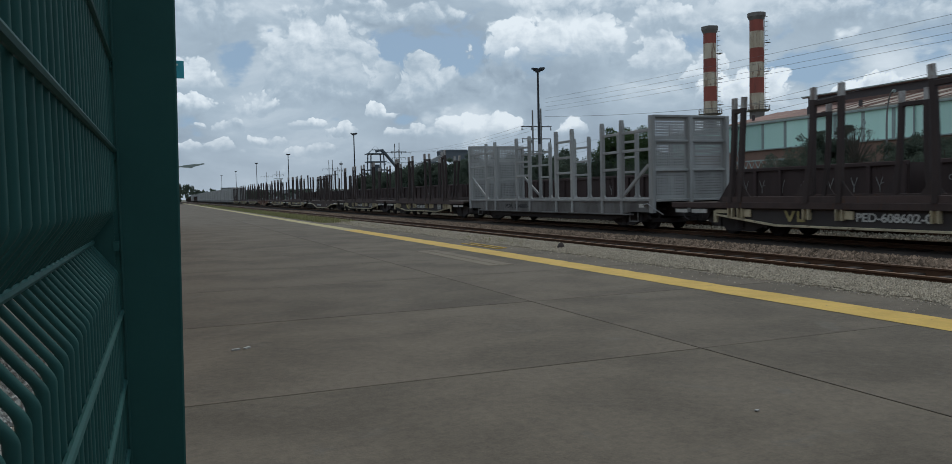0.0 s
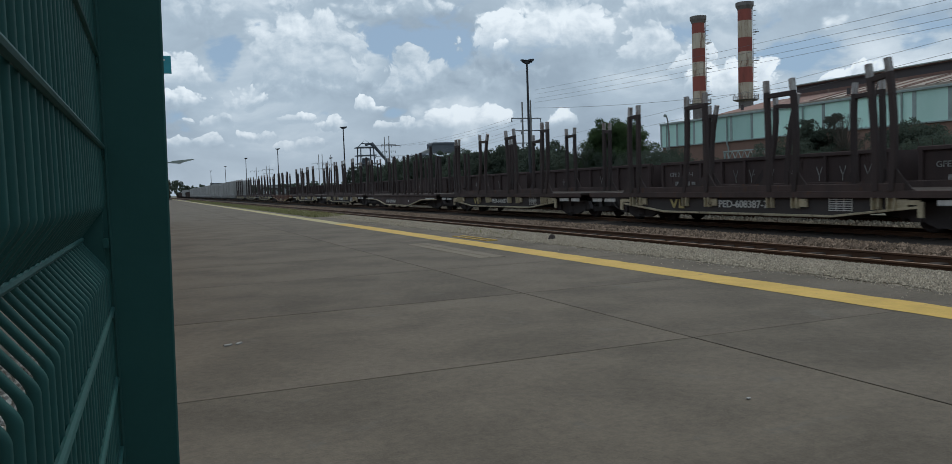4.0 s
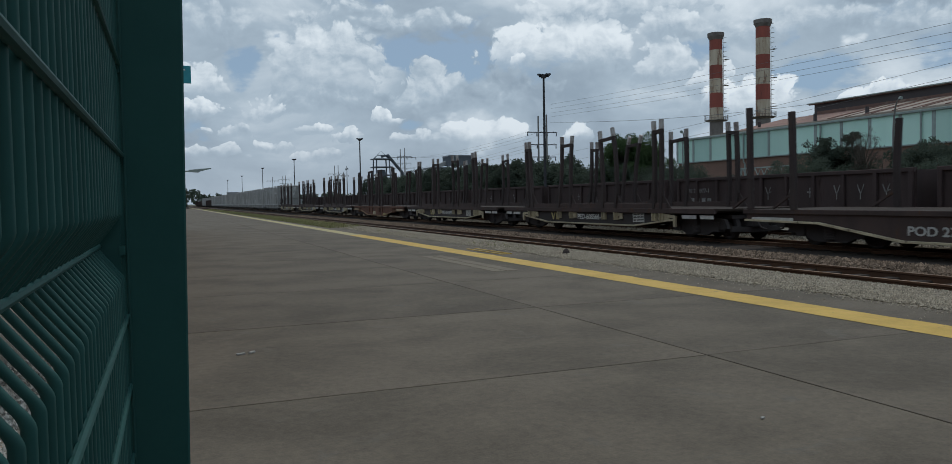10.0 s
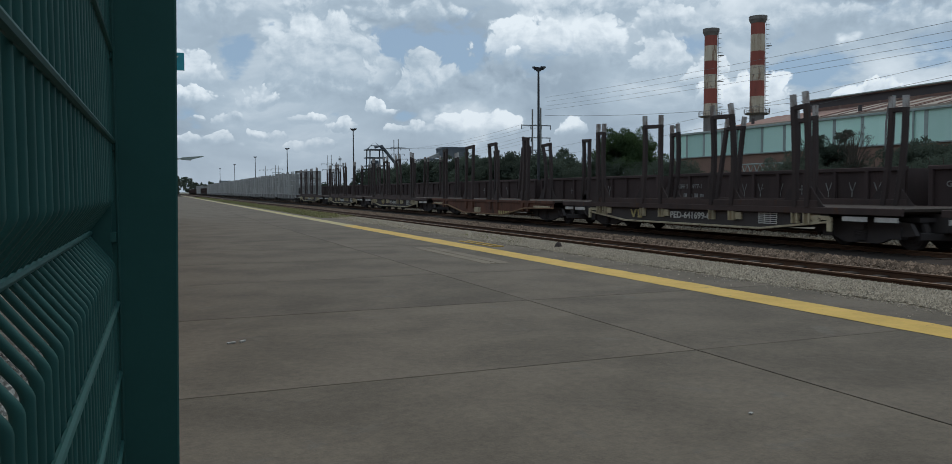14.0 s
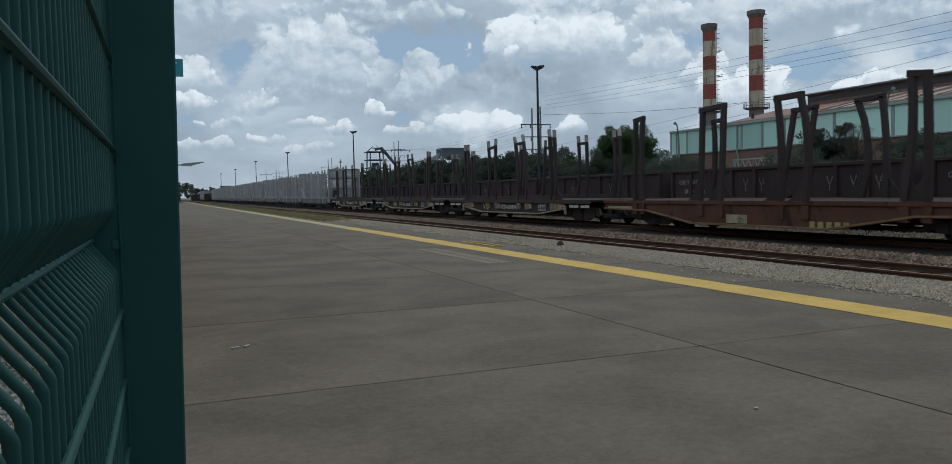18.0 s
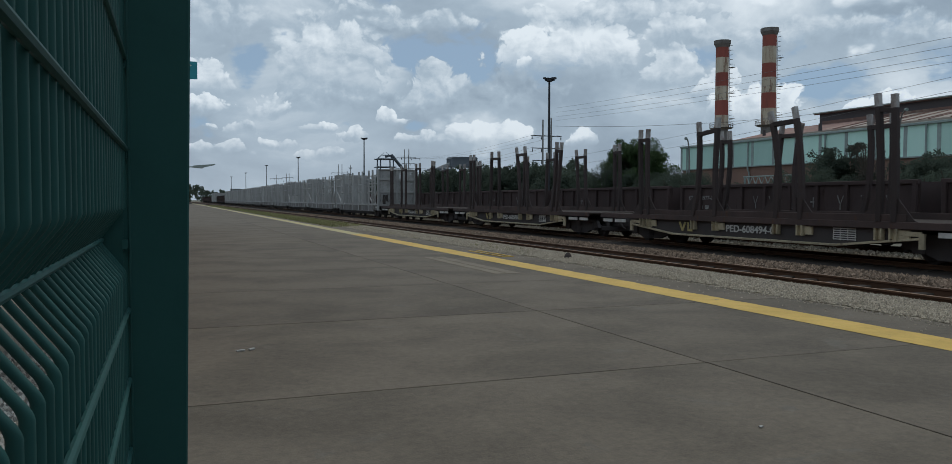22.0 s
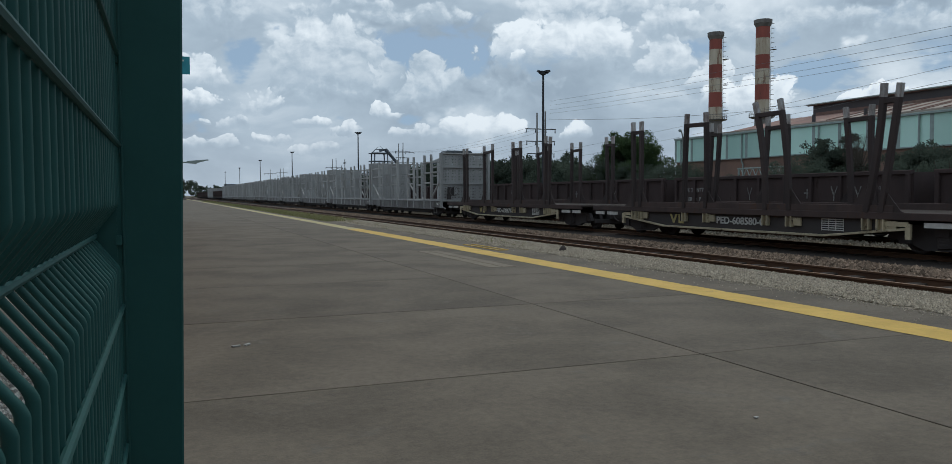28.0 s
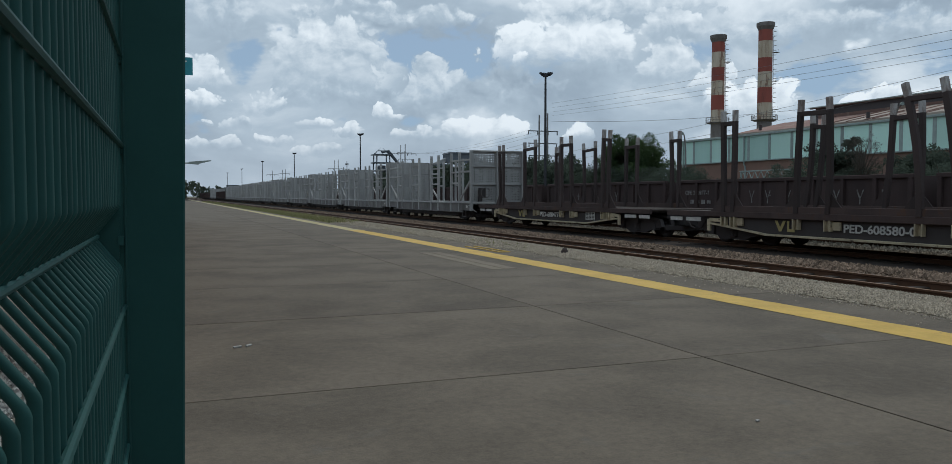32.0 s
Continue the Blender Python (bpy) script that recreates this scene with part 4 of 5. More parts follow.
def gondola(y0, track, group, label, body=None, number="", marks=(), length=10.9, high=1.95):
    """Open ore gondola: ribbed dark sides, top chord, bogies."""
    body = body or GONDOLA
    h = length / 2
    w = thing("gondola_wagon", pose(track, y0, RAIL_Z), label, "freight wagon", group)
    part("floor_pan", made((box, (0, 0, 0.93), (2.5, length, 0.1)), (box, (0, 0, 0.66), (0.5, length + 0.3, 0.4))), BLACK, w)
    for s in (-1, 1):
        x = s * 1.30
        part("side_wall", made((plate, [(-h, 0.72), (h, 0.72), (h, high), (-h, high)], "x", x - 0.02, 0.04)), body, w)
        part("top_chord", made((beam, [(x + s * 0.03, -h, high), (x + s * 0.03, h, high)], 0.14, 0.12)), body, w)
        part("bottom_chord", made((beam, [(x + s * 0.03, -h, 0.74), (x + s * 0.03, h, 0.74)], 0.14, 0.14)), body, w)
        for k in range(10):
            y = -h + 0.1 + (length - 0.2) * k / 9
            part("side_rib", made((beam, [(x + s * 0.07, y, 0.76), (x + s * 0.07, y, high - 0.03)], 0.10, 0.13)), body, w)
    for s in (-1, 1):
        part("end_panel", made((plate, [(-1.3, 0.72), (1.3, 0.72), (1.3, high), (-1.3, high)], "y", s * h - 0.02, 0.04)), body, w)
        coupler(w, s * (length / 2), s)
        bogie(w, s * (h - 1.7))
    if number:
        lettering(number, 0.22, CHALK, w, -1.335, h - 1.25, 1.44, 1.45, "wagon_number")
        part("data_line", made(*[(box, (-1.333, h - 0.95 - 0.34 * k, 1.16), (0.004, 0.22, 0.16 - 0.04 * (k % 2))) for k in range(4)]), CHALK, w, "white lines, too small to read")
    rng = random.Random(3)
    for y, kind in marks:
        bm = bmesh.new()
        if kind == "+":
            box(bm, (-1.335, y, 1.36), (0.004, 0.05, 0.32))
            box(bm, (-1.335, y, 1.38), (0.004, 0.26, 0.05))
        else:
            beam(bm, [(-1.335, y - 0.12, 1.58), (-1.335, y - 0.02, 1.34)], 0.004, 0.035)
            beam(bm, [(-1.335, y + 0.12, 1.58), (-1.335, y + 0.02, 1.34)], 0.004, 0.045)
            beam(bm, [(-1.335, y, 1.36), (-1.335, y + rng.uniform(-0.03, 0.03), 1.14)], 0.004, 0.04)
            if kind == "K":
                beam(bm, [(-1.335, y - 0.02, 1.38), (-1.335, y - 0.16, 1.42)], 0.004, 0.03)
        part("paint_mark", bm, CHALK, w, "faded chalky paint mark")
    return w


train = []
brown = "dark brown flat wagon with paired steel side posts and cream fittings"
train.append(flat_wagon(-3.3, "", 1, brown))
train.append(flat_wagon(13.0, "PED-608602-0", 2, brown,
    ((-0.13, -0.2), (-0.06, -0.19), (-0.16, -0.24), (-0.03, -0.06), (0.0, 0.12)),
    ((0.0, -0.04), (-0.15, -0.2), (-0.13, -0.19), (0.09, 0.1))))
train.append(grey_wagon(29.92, "PDR  064800-1", "light grey pulpwood wagon with perforated end walls and side stakes"))
train.append(flat_wagon(46.8, "PED-608387-7", 3, brown,
    ((0.09, -0.01), (-0.02, -0.06), (-0.14, -0.17), (0.02, 0.03), (0.01, 0.08), (-0.06, 0.06), (0.02, 0.18), (-0.07, 0.09)),
    ((-0.17, -0.28), (0.03, -0.28), (-0.45, -0.56), (-0.04, -0.46), (0.05, -0.01), (-0.02, 0.01), (-0.07, -0.01), (-0.07, -0.01))))
train.append(flat_wagon(62.9, "PED-641687-7", 4, brown,
    ((0.13, 0.05), (0.17, -0.01), (-0.29, -0.35), (0.1, -0.3), (0.01, 0.16), (-0.0, 0.19), (-0.11, -0.15), (-0.16, -0.21)),
    ((-0.1, -0.16), (-0.02, -0.16), (-0.06, -0.13), (0.07, -0.03), (-0.01, -0.01), (0.1, 0.08), (-0.0, -0.04), (-0.03, -0.08))))
train.append(pod_wagon(79.0, BROWN, "POD 273096-1", 5, "brown flat wagon with single welded posts and a pale lower edge", ((7.42, 5.84, -1.87, -2.63, -4.35, -5.14, -7.04), (5.35, 2.85, 2.1, 0.28, -0.27, -1.95, -2.9, -4.65, -5.3)), "pale"))
train.append(flat_wagon(95.6, "PED-608566-7", 6, brown,
    ((0.14, 0.27), (0.16, 0.31), (-0.24, -0.35), (-0.01, -0.18), (0.02, 0.19), (-0.09, 0.19), (-0.05, -0.01), (-0.04, -0.04)),
    ((-0.2, -0.28), (-0.21, -0.36), (-0.14, -0.6), (0.02, -0.43), (0.05, 0.05), (-0.06, -0.03), (-0.03, 0.03), (-0.05, 0.02))))
train.append(flat_wagon(111.9, "PED-641699-0", 7, brown,
    ((0.07, 0.04), (0.1, 0.04), (-0.12, -0.1), (0.03, 0.02), (-0.09, 0.01), (-0.08, 0.09), (0.02, 0.13), (-0.02, 0.13)),
    ((-0.2, -0.21), (-0.22, -0.17), (-0.23, -0.54), (-0.1, -0.33), (-0.16, -0.12), (-0.02, 0.02), (-0.14, -0.21), (-0.17, -0.22))))
train.append(pod_wagon(128.1, OXIDE, "", 8, "rust-red flat wagon with tied side posts and a deep side beam", ((5.65, 5.22, 2.2, 1.3, -1.05, -1.9, -4.7, -5.25), (5.45, 4.95, 2.2, 1.3, -0.85, -1.65, -4.7, -5.25)), "red",
    ((0.0, -0.09), (0.03, -0.06), (-0.06, -0.14), (-0.09, -0.17), (-0.04, 0.1), (-0.1, 0.16), (-0.16, -0.17), (-0.02, 0.02)),
    ((-0.15, -0.12), (-0.06, -0.06), (-0.26, -0.6), (-0.21, -0.52), (-0.23, 0.11), (-0.01, 0.13), (-0.14, -0.15), (-0.07, -0.09))))
train.append(flat_wagon(144.47, "PED-608494-0", 9, brown,
    ((0.1, 0.13), (0.11, 0.09), (-0.24, -0.2), (0.02, -0.09), (-0.07, 0.28), (-0.01, 0.27), (-0.01, 0.11), (-0.0, 0.06)),
    ((-0.27, -0.26), (-0.29, -0.28), (-0.18, -0.4), (0.08, -0.19), (-0.22, -0.17), (-0.08, -0.05), (-0.07, 0.02), (-0.07, 0.0))))
train.append(flat_wagon(160.8, "PED-608580-0", 10, brown,
    ((0.02, 0.07), (-0.03, -0.04), (-0.02, -0.11), (-0.03, 0.03), (0.07, 0.44), (0.09, 0.38), (-0.24, -0.42), (-0.19, -0.44)),
    ((-0.17, -0.23), (-0.16, -0.28), (-0.13, -0.22), (-0.05, -0.02), (0.06, 0.24), (0.18, 0.21))))
train.append(flat_wagon(177.1, "PED-608477-1", 11, brown))
first_grey = grey_wagon(194.1, "", "light grey pulpwood wagon with a hand brake on its end wall")
train.append(first_grey)
plain_grey = grey_wagon(211.1, "", "light grey pulpwood wagon with perforated end walls")
train.append(plain_grey)
for k in range(2, 11):
    train.append(copy_thing(plain_grey, pose(TRAIN_TRACK, 194.1 + 17.0 * k, RAIL_Z)))
hand_brake(first_grey)
tail = gondola(376.5, TRAIN_TRACK, "freight train", "dark brown open wagon at the end of the freight train", BROWN, length=11.5, high=2.6)
train.append(tail)
for k in range(1, 14):
    if k in (4, 5):
        train.append(copy_thing(plain_grey, pose(TRAIN_TRACK, 376.5 + 12.4 * 4 + 3 + 17.0 * (k - 4), RAIL_Z)))
    else:
        train.append(copy_thing(tail, pose(TRAIN_TRACK, 376.5 + 12.4 * k + (15 if k > 5 else 0), RAIL_Z)))

parked = "parked dark brown open gondola wagon with faded paint marks"
gondola(9.85, FAR_TRACK, "parked gondolas", parked, number="GFE 221803-1", marks=((2.0, "Y"), (0.4, "K"), (-1.4, "Y")))
gondola(21.45, FAR_TRACK, "parked gondolas", parked, number="GFE 220977-1", marks=((1.1, "Y"), (0.3, "K"), (-0.65, "Y"), (-1.6, "+"), (-2.7, "Y"), (-3.6, "Y"), (-4.5, "K")))
bare = gondola(33.1, FAR_TRACK, "parked gondolas", parked, marks=((2.1, "+"), (-1.5, "Y")))
for k in range(2, 9):
    copy_thing(bare, pose(FAR_TRACK, 21.45 + 11.6 * k, RAIL_Z))


# ---- trees and shrubs ----
def leaf_mesh(name, clumps, per, size, material, seed):
    """Leaves as small bent quads gathered in clumps (x, y, z, radius)."""
    g = np.random.default_rng(seed)
    c = np.array(clumps, float)
    n = len(c) * per
    idx = np.repeat(np.arange(len(c)), per)
    d = g.normal(size=(n, 3))
    d /= np.linalg.norm(d, axis=1)[:, None]
    r = c[idx, 3] * g.uniform(0.25, 1.0, n) ** 0.5 * g.uniform(0.8, 1.15, n)
    p = c[idx, :3] + d * r[:, None] * np.array([1, 1, 0.8])
    u = g.normal(size=(n, 3))
    u /= np.linalg.norm(u, axis=1)[:, None]
    w = np.cross(u, g.normal(size=(n, 3)))
    w /= np.linalg.norm(w, axis=1)[:, None]
    s = (size * g.uniform(0.5, 1.3, n))[:, None]
    v = np.stack([p - u * s, p + w * s * 0.5, p + u * s, p - w * s * 0.5], 1).reshape(-1, 3)
    me = bpy.data.meshes.new(name)
    me.from_pydata(v.tolist(), [], np.arange(4 * n).reshape(-1, 4).tolist())
    me.materials.append(material)
    return me


def shrub(name, x, y, h, wide, seed, label, material=None, per=42, size=0.16):
    rng = random.Random(seed)
    t = thing(name, pose(x, y, -0.2), label, "shrub", "shrubs behind the tracks")
    for k in range(4):
        a = rng.uniform(0, 6.28)
        part("stem", made((tube, [(0.1 * k, 0, 0), (wide * 0.25 * math.cos(a), wide * 0.25 * math.sin(a), h * 0.4), (wide * 0.4 * math.cos(a), wide * 0.4 * math.sin(a), h * 0.75)], 0.07, 0.02, 5)), BARK, t)
    clumps = []
    for k in range(int(20 + wide * h * 4.0)):
        a, q = rng.uniform(0, 6.28), math.sqrt(rng.random())
        top = h * math.sqrt(1 - 0.72 * q * q) * rng.uniform(0.86, 1.04)
        r = rng.uniform(0.45, 0.8)
        clumps.append((wide * q * math.cos(a) * 0.7, wide * q * math.sin(a), max(0.3, top * (1 - rng.random() ** 1.7 * 0.85) - r * 0.7), r))
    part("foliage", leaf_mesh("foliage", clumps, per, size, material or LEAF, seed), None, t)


def height_of_scrub(y):
    pts = ((18, 4.8), (34, 4.8), (38, 4.7), (41, 4.6), (43.6, 4.4), (46.5, 5.2), (48.6, 4.6), (49.6, 2.9), (53.6, 2.7), (54.6, 4.0), (60, 4.7), (64, 5.1), (70, 5.0), (82, 5.3), (92, 6.3), (100, 6.9), (110, 6.7), (140, 6.4), (165, 6.2), (200, 6.0), (300, 6.0))
    for (a, u), (b, v) in zip(pts, pts[1:]):
        if a <= y <= b:
            return u + (v - u) * (y - a) / (b - a)
    return 5.0


rng = random.Random(21)
y = 18.0
while y < 175:
    h = height_of_scrub(y) * (rng.uniform(0.82, 1.02) if y < 72 else rng.uniform(1.0, 1.2))
    shrub("shrub", 45 + rng.uniform(-2.5, 2.5), y, h, 2.2 + h * 0.2, int(y * 10), "dark green dense shrub behind the parked wagons", per=240 if y < 80 else 90, size=0.06 if y < 80 else 0.15)
    y += 2.2 if y < 62 else 2.5
for k in range(14):
    shrub("shrub", 36 + rng.uniform(-2, 2), 20 + k * 4.3 + rng.uniform(-1, 1), rng.uniform(2.6, 3.2) if not 3 < k < 7 else 1.9, 2.6, 900 + k, "low dark green shrub behind the parked wagons", per=150, size=0.075)


def tree(x, y, base, crown_z, spread, seed, label, material, leaves=60, size=0.09):
    rng = random.Random(seed)
    t = thing("tree", pose(x, y, -0.2), label, "tree")
    top = crown_z[1]
    bm = bmesh.new()
    tube(bm, [(0, 0, 0), (0.1, -0.05, crown_z[0] * 0.6), (0, 0.1, crown_z[0] + 0.5), (0.2, 0.1, top * 0.8)], 0.24, 0.06, 9)
    clumps = []
    for k in range(int(24 + spread * 10)):
        a, q = rng.uniform(0, 6.28), rng.uniform(0.25, 1.0)
        z = rng.uniform(crown_z[0], top - 0.3)
        fall = math.sqrt(max(0.25, 1 - ((z - (crown_z[0] + top) / 2) / ((top - crown_z[0]) / 2 + 0.4)) ** 2))
        e = (spread * q * fall * math.cos(a), spread * q * fall * math.sin(a), z)
        tube(bm, [(0.05, 0, max(1.0, z * 0.6)), (e[0] * 0.5, e[1] * 0.5, z * 0.82), e], 0.06, 0.012, 5)
        for m in range(5):
            clumps.append((e[0] + rng.gauss(0, 0.17) * spread, e[1] + rng.gauss(0, 0.17) * spread, e[2] + rng.gauss(0, 0.12) * spread, rng.uniform(0.15, 0.26) * spread))
    part("trunk", bm, BARK, t)
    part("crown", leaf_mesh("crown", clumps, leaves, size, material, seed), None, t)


tree(48.2, 75.8, 0, (0.8, 7.6), 3.6, 31, "broad green tree standing among the shrubs", LEAF_LIGHT, 330, 0.10)
tree(46.5, 45.6, 0, (2.6, 6.0), 1.7, 32, "thin-leaved tree standing in front of the hall", LEAF, 80)
tree(44.5, 41.2, 0, (3.0, 5.9), 1.3, 33, "sparse half-bare small tree in front of the hall", BARK, 14, 0.045)
tree(46.5, 37.6, 0, (2.2, 4.5), 2.2, 34, "small dark green tree in front of the hall", LEAF, 110)


# ---- the steelworks hall ----
def hall():
    X, Y0, Y1 = 70.0, 18.0, 98.0
    b = thing("steelworks_hall", pose(0, 0, 0), "long factory hall with green sheet walls and a rusted roof", "building")
    part("plinth_wall", made((box, (X + 0.4, (Y0 + Y1) / 2, 2.8), (0.5, Y1 - Y0, 6.4))), WALL, b, "brick-red lower wall")
    part("core", made((box, (X + 14, (Y0 + 88) / 2, 4.4), (26.8, 88 - Y0, 9.2)), (box, (X + 5, 93, 4.2), (9.5, 9.6, 8.6))), DARK, b)
    n, y = 0, Y1
    rng = random.Random(4)
    panels = [mesh_of("wall_panel", made((box, (0, 0, 0), (0.06, 3.72, 3.15))), m) for m in (PANEL, PANEL_DIM)]
    strip = mesh_of("joint_strip", made((box, (0, 0, 0), (0.08, 0.42, 3.15))), GUTTER)
    while y - 3.8 > Y0:
        p = part("wall_panel", panels[1 if rng.random() < 0.16 else 0], PANEL, b)
        p.location = (X, y - 1.9, 7.6)
        part("joint_strip", strip, GUTTER, b).location = (X - 0.03, y, 7.6)
        y -= 3.8
        n += 1
    for k in range(9):
        yy = 96.5 - k * 13.0
        if yy > Y0:
            part("rain_pipe", made((tube, [(X - 0.2, yy, 9.2), (X - 0.2, yy, 5.6), (X - 0.05, yy - 0.1, 5.2), (X - 0.05, yy - 0.1, 1.0)], 0.1, 0.1, 8)), GUTTER, b)
    part("gutter", made((beam, [(X - 0.15, Y0, 9.28), (X - 0.15, Y1, 9.28)], 0.35, 0.26)), GUTTER, b)
    part("sill_band", made((beam, [(X - 0.08, Y0, 5.98), (X - 0.08, Y1, 5.98)], 0.2, 0.14)), GUTTER, b)
    bm = bmesh.new()
    k = 0
    rows = []
    y = Y0
    while y <= 88.2:
        dz = 0.05 if k % 2 else 0.0
        rows.append(((X + 0.2, y, 9.5 + dz), (X + 10.2, y, 11.6 + dz)))
        y += 0.8
        k += 1
    vs = [[bm.verts.new(p) for p in r] for r in rows]
    for p, q in zip(vs, vs[1:]):
        bm.faces.new((p[0], p[1], q[1], q[0]))
    part("roof", bm, ROOF, b, "rust-brown corrugated sheet roof")
    part("roof_end", made((plate, [(X + 0.2, 8.6), (X + 10.2, 8.6), (X + 10.2, 11.6), (X + 0.2, 9.5)], "y", 88.2, 0.15)), ROOF, b)
    part("roof_edge", made((beam, [(X + 0.1, Y0, 9.52), (X + 0.1, 88.3, 9.52)], 0.14, 0.22)), ROOF_PALE, b)
    part("annex_roof", made((plate, [(X - 0.2, 9.3), (X + 10, 9.7), (X + 10, 9.85), (X - 0.2, 9.45)], "y", 88.4, 9.8)), ROOF_PALE, b)
    part("roof_monitor", made((box, (X + 15, (Y0 + 82) / 2, 12.1), (9.6, 82 - Y0, 1.7))), DARK, b, "dark raised roof monitor")
    part("monitor_skirt", made((box, (X + 10.17, (Y0 + 81.5) / 2, 11.75), (0.06, 81.5 - Y0, 0.5))), ROOF, b, "rusted lower sheeting of the monitor")
    part("monitor_roof", made((plate, [(X + 9.8, 13.05), (X + 15, 13.6), (X + 20, 13.05), (X + 20, 12.9), (X + 15, 13.45), (X + 9.8, 12.9)], "y", Y0, 64.6)), ROOF, b)
    part("ridge_cap", made((beam, [(X + 9.7, Y0, 13.08), (X + 9.7, 82.6, 13.08)], 0.3, 0.14)), GUTTER, b)
    for yy, w in ((70, 4.0), (65, 10.0), (54.4, 11.0), (42, 6.0), (34, 5.0)):
        part("pale_roof_sheet", made((plate, [(X + 1.0, 9.74), (X + 10.0, 11.64), (X + 10.0, 11.68), (X + 1.0, 9.78)], "y", yy - w, w)), ROOF_PALE, b, "pale replacement roof sheets")
    for k in range(25):
        yy = 70.5 - k * 2.05 - 0.5 * (k % 3)
        part("roof_rib", made((beam, [(X + 0.9, yy, 9.79), (X + 10.0, yy, 11.70)], 0.10, 0.16 + 0.10 * (k % 2), (0, 0, 1))), ROOF, b, "rusty seam between roof sheets")
    for yy, dx in ((84.2, 3), (73, 1.5), (66, 2.0)):
        part("roof_vent", made((tube, [(X + dx, yy, 9.4), (X + dx, yy, 10.5 + dx * 0.1)], 0.22, 0.2, 8)), DARK, b)
    # lattice of a pipe bridge before the wall
    t = thing("pipe_bridge", pose(0, 0, 0), "pale lattice pipe bridge before the hall", "bridge")
    for z in (3.4, 4.3):
        part("chord", made((beam, [(62, 66.8, z), (62, 74.8, z)], 0.14, 0.14)), GUTTER, t)
    for k in range(8):
        a = 66.8 + k
        part("lattice_bar", made((beam, [(62, a, 3.4), (62, a + 0.5, 4.3), (62, a + 1.0, 3.4)], 0.09, 0.09)), GUTTER, t)
    for yy in (67.0, 74.6):
        part("leg", made((beam, [(62, yy, -0.2), (62, yy, 4.3)], 0.2, 0.2)), GUTTER, t)


hall()


def chimney(x, y, top, dia, bands, label):
    c = thing("chimney", pose(x, y, -0.2), label, "chimney", "factory chimneys")
    r = dia / 2
    rr = lambda z: r * (1.12 - 0.12 * z / top)
    part("shaft", made((tube, [(0, 0, 0), (0, 0, bands[0][0])], rr(0) * 1.0, rr(bands[0][0]), 28)), CHIM_GREY, c, "bare grey lower shaft")
    for k, (z0, z1, red) in enumerate(bands):
        part("band", made((tube, [(0, 0, z0), (0, 0, z1)], rr(z0) + 0.01, rr(z1) + 0.01, 28)), CHIM_RED if red else CHIM_WHITE, c, "faded red band" if red else "dirty white band")
    part("crown", made((tube, [(0, 0, top - 0.9), (0, 0, top - 0.5), (0, 0, top - 0.05)], r * 1.02, r * 1.28, 28), (tube, [(0, 0, top - 0.3), (0, 0, top + 0.5)], r * 0.8, r * 0.78, 20)), CHIM_GREY, c)
    ring = lambda q, h: [(r * q * math.cos(2 * math.pi * k / 28), r * q * math.sin(2 * math.pi * k / 28), h) for k in range(28)]
    bm = bmesh.new()
    loft(bm, [ring(1.30, top - 0.1), ring(1.32, top + 0.75), ring(1.27, top + 0.75), ring(1.25, top - 0.05)], False)
    part("crown_parapet", bm, CHIM_GREY, c, "dark sheet parapet round the mouth")
    z = bands[0][0] + 0.3
    ring = made((tube, [(0, 0, z - 0.25), (0, 0, z)], r * 1.5, r * 1.9, 24))
    for k in range(24):
        a = 2 * math.pi * k / 24
        beam(ring, [(r * 1.85 * math.cos(a), r * 1.85 * math.sin(a), z), (r * 1.85 * math.cos(a), r * 1.85 * math.sin(a), z + 1.1)], 0.06, 0.06)
    for q in (0.55, 1.1):
        tube(ring, [(r * 1.85 * math.cos(2 * math.pi * k / 24), r * 1.85 * math.sin(2 * math.pi * k / 24), z + q) for k in range(25)], 0.04, 0.04, 5)
    part("gallery", ring, CHIM_GREY, c, "railed gallery round the shaft")
    a = radians(-42)
    ux, uy = math.cos(a), math.sin(a)
    lad = bmesh.new()
    for s in (-0.25, 0.25):
        beam(lad, [(ux * (r + 0.25) - uy * s, uy * (r + 0.25) + ux * s, bands[0][0]), (ux * (r + 0.2) - uy * s, uy * (r + 0.2) + ux * s, top)], 0.07, 0.07)
    zz = bands[0][0]
    while zz < top:
        beam(lad, [(ux * (r + 0.25) - uy * 0.4, uy * (r + 0.25) + ux * 0.4, zz), (ux * (r + 0.95), uy * (r + 0.95), zz), (ux * (r + 0.25) + uy * 0.4, uy * (r + 0.25) - ux * 0.4, zz)], 0.06, 0.06, (0, 0, 1))
        zz += 1.1
    part("ladder", lad, CHIM_GREY, c)
    for zz in (bands[0][0] + (top - bands[0][0]) * q for q in (0.12, 0.42, 0.72)):
        part("landing", made((box, (ux * (r + 0.8), uy * (r + 0.8), zz), (1.1, 1.1, 0.1)), (box, (ux * (r + 1.25), uy * (r + 1.25), zz + 0.6), (0.08, 1.0, 0.08), a)), CHIM_GREY, c)


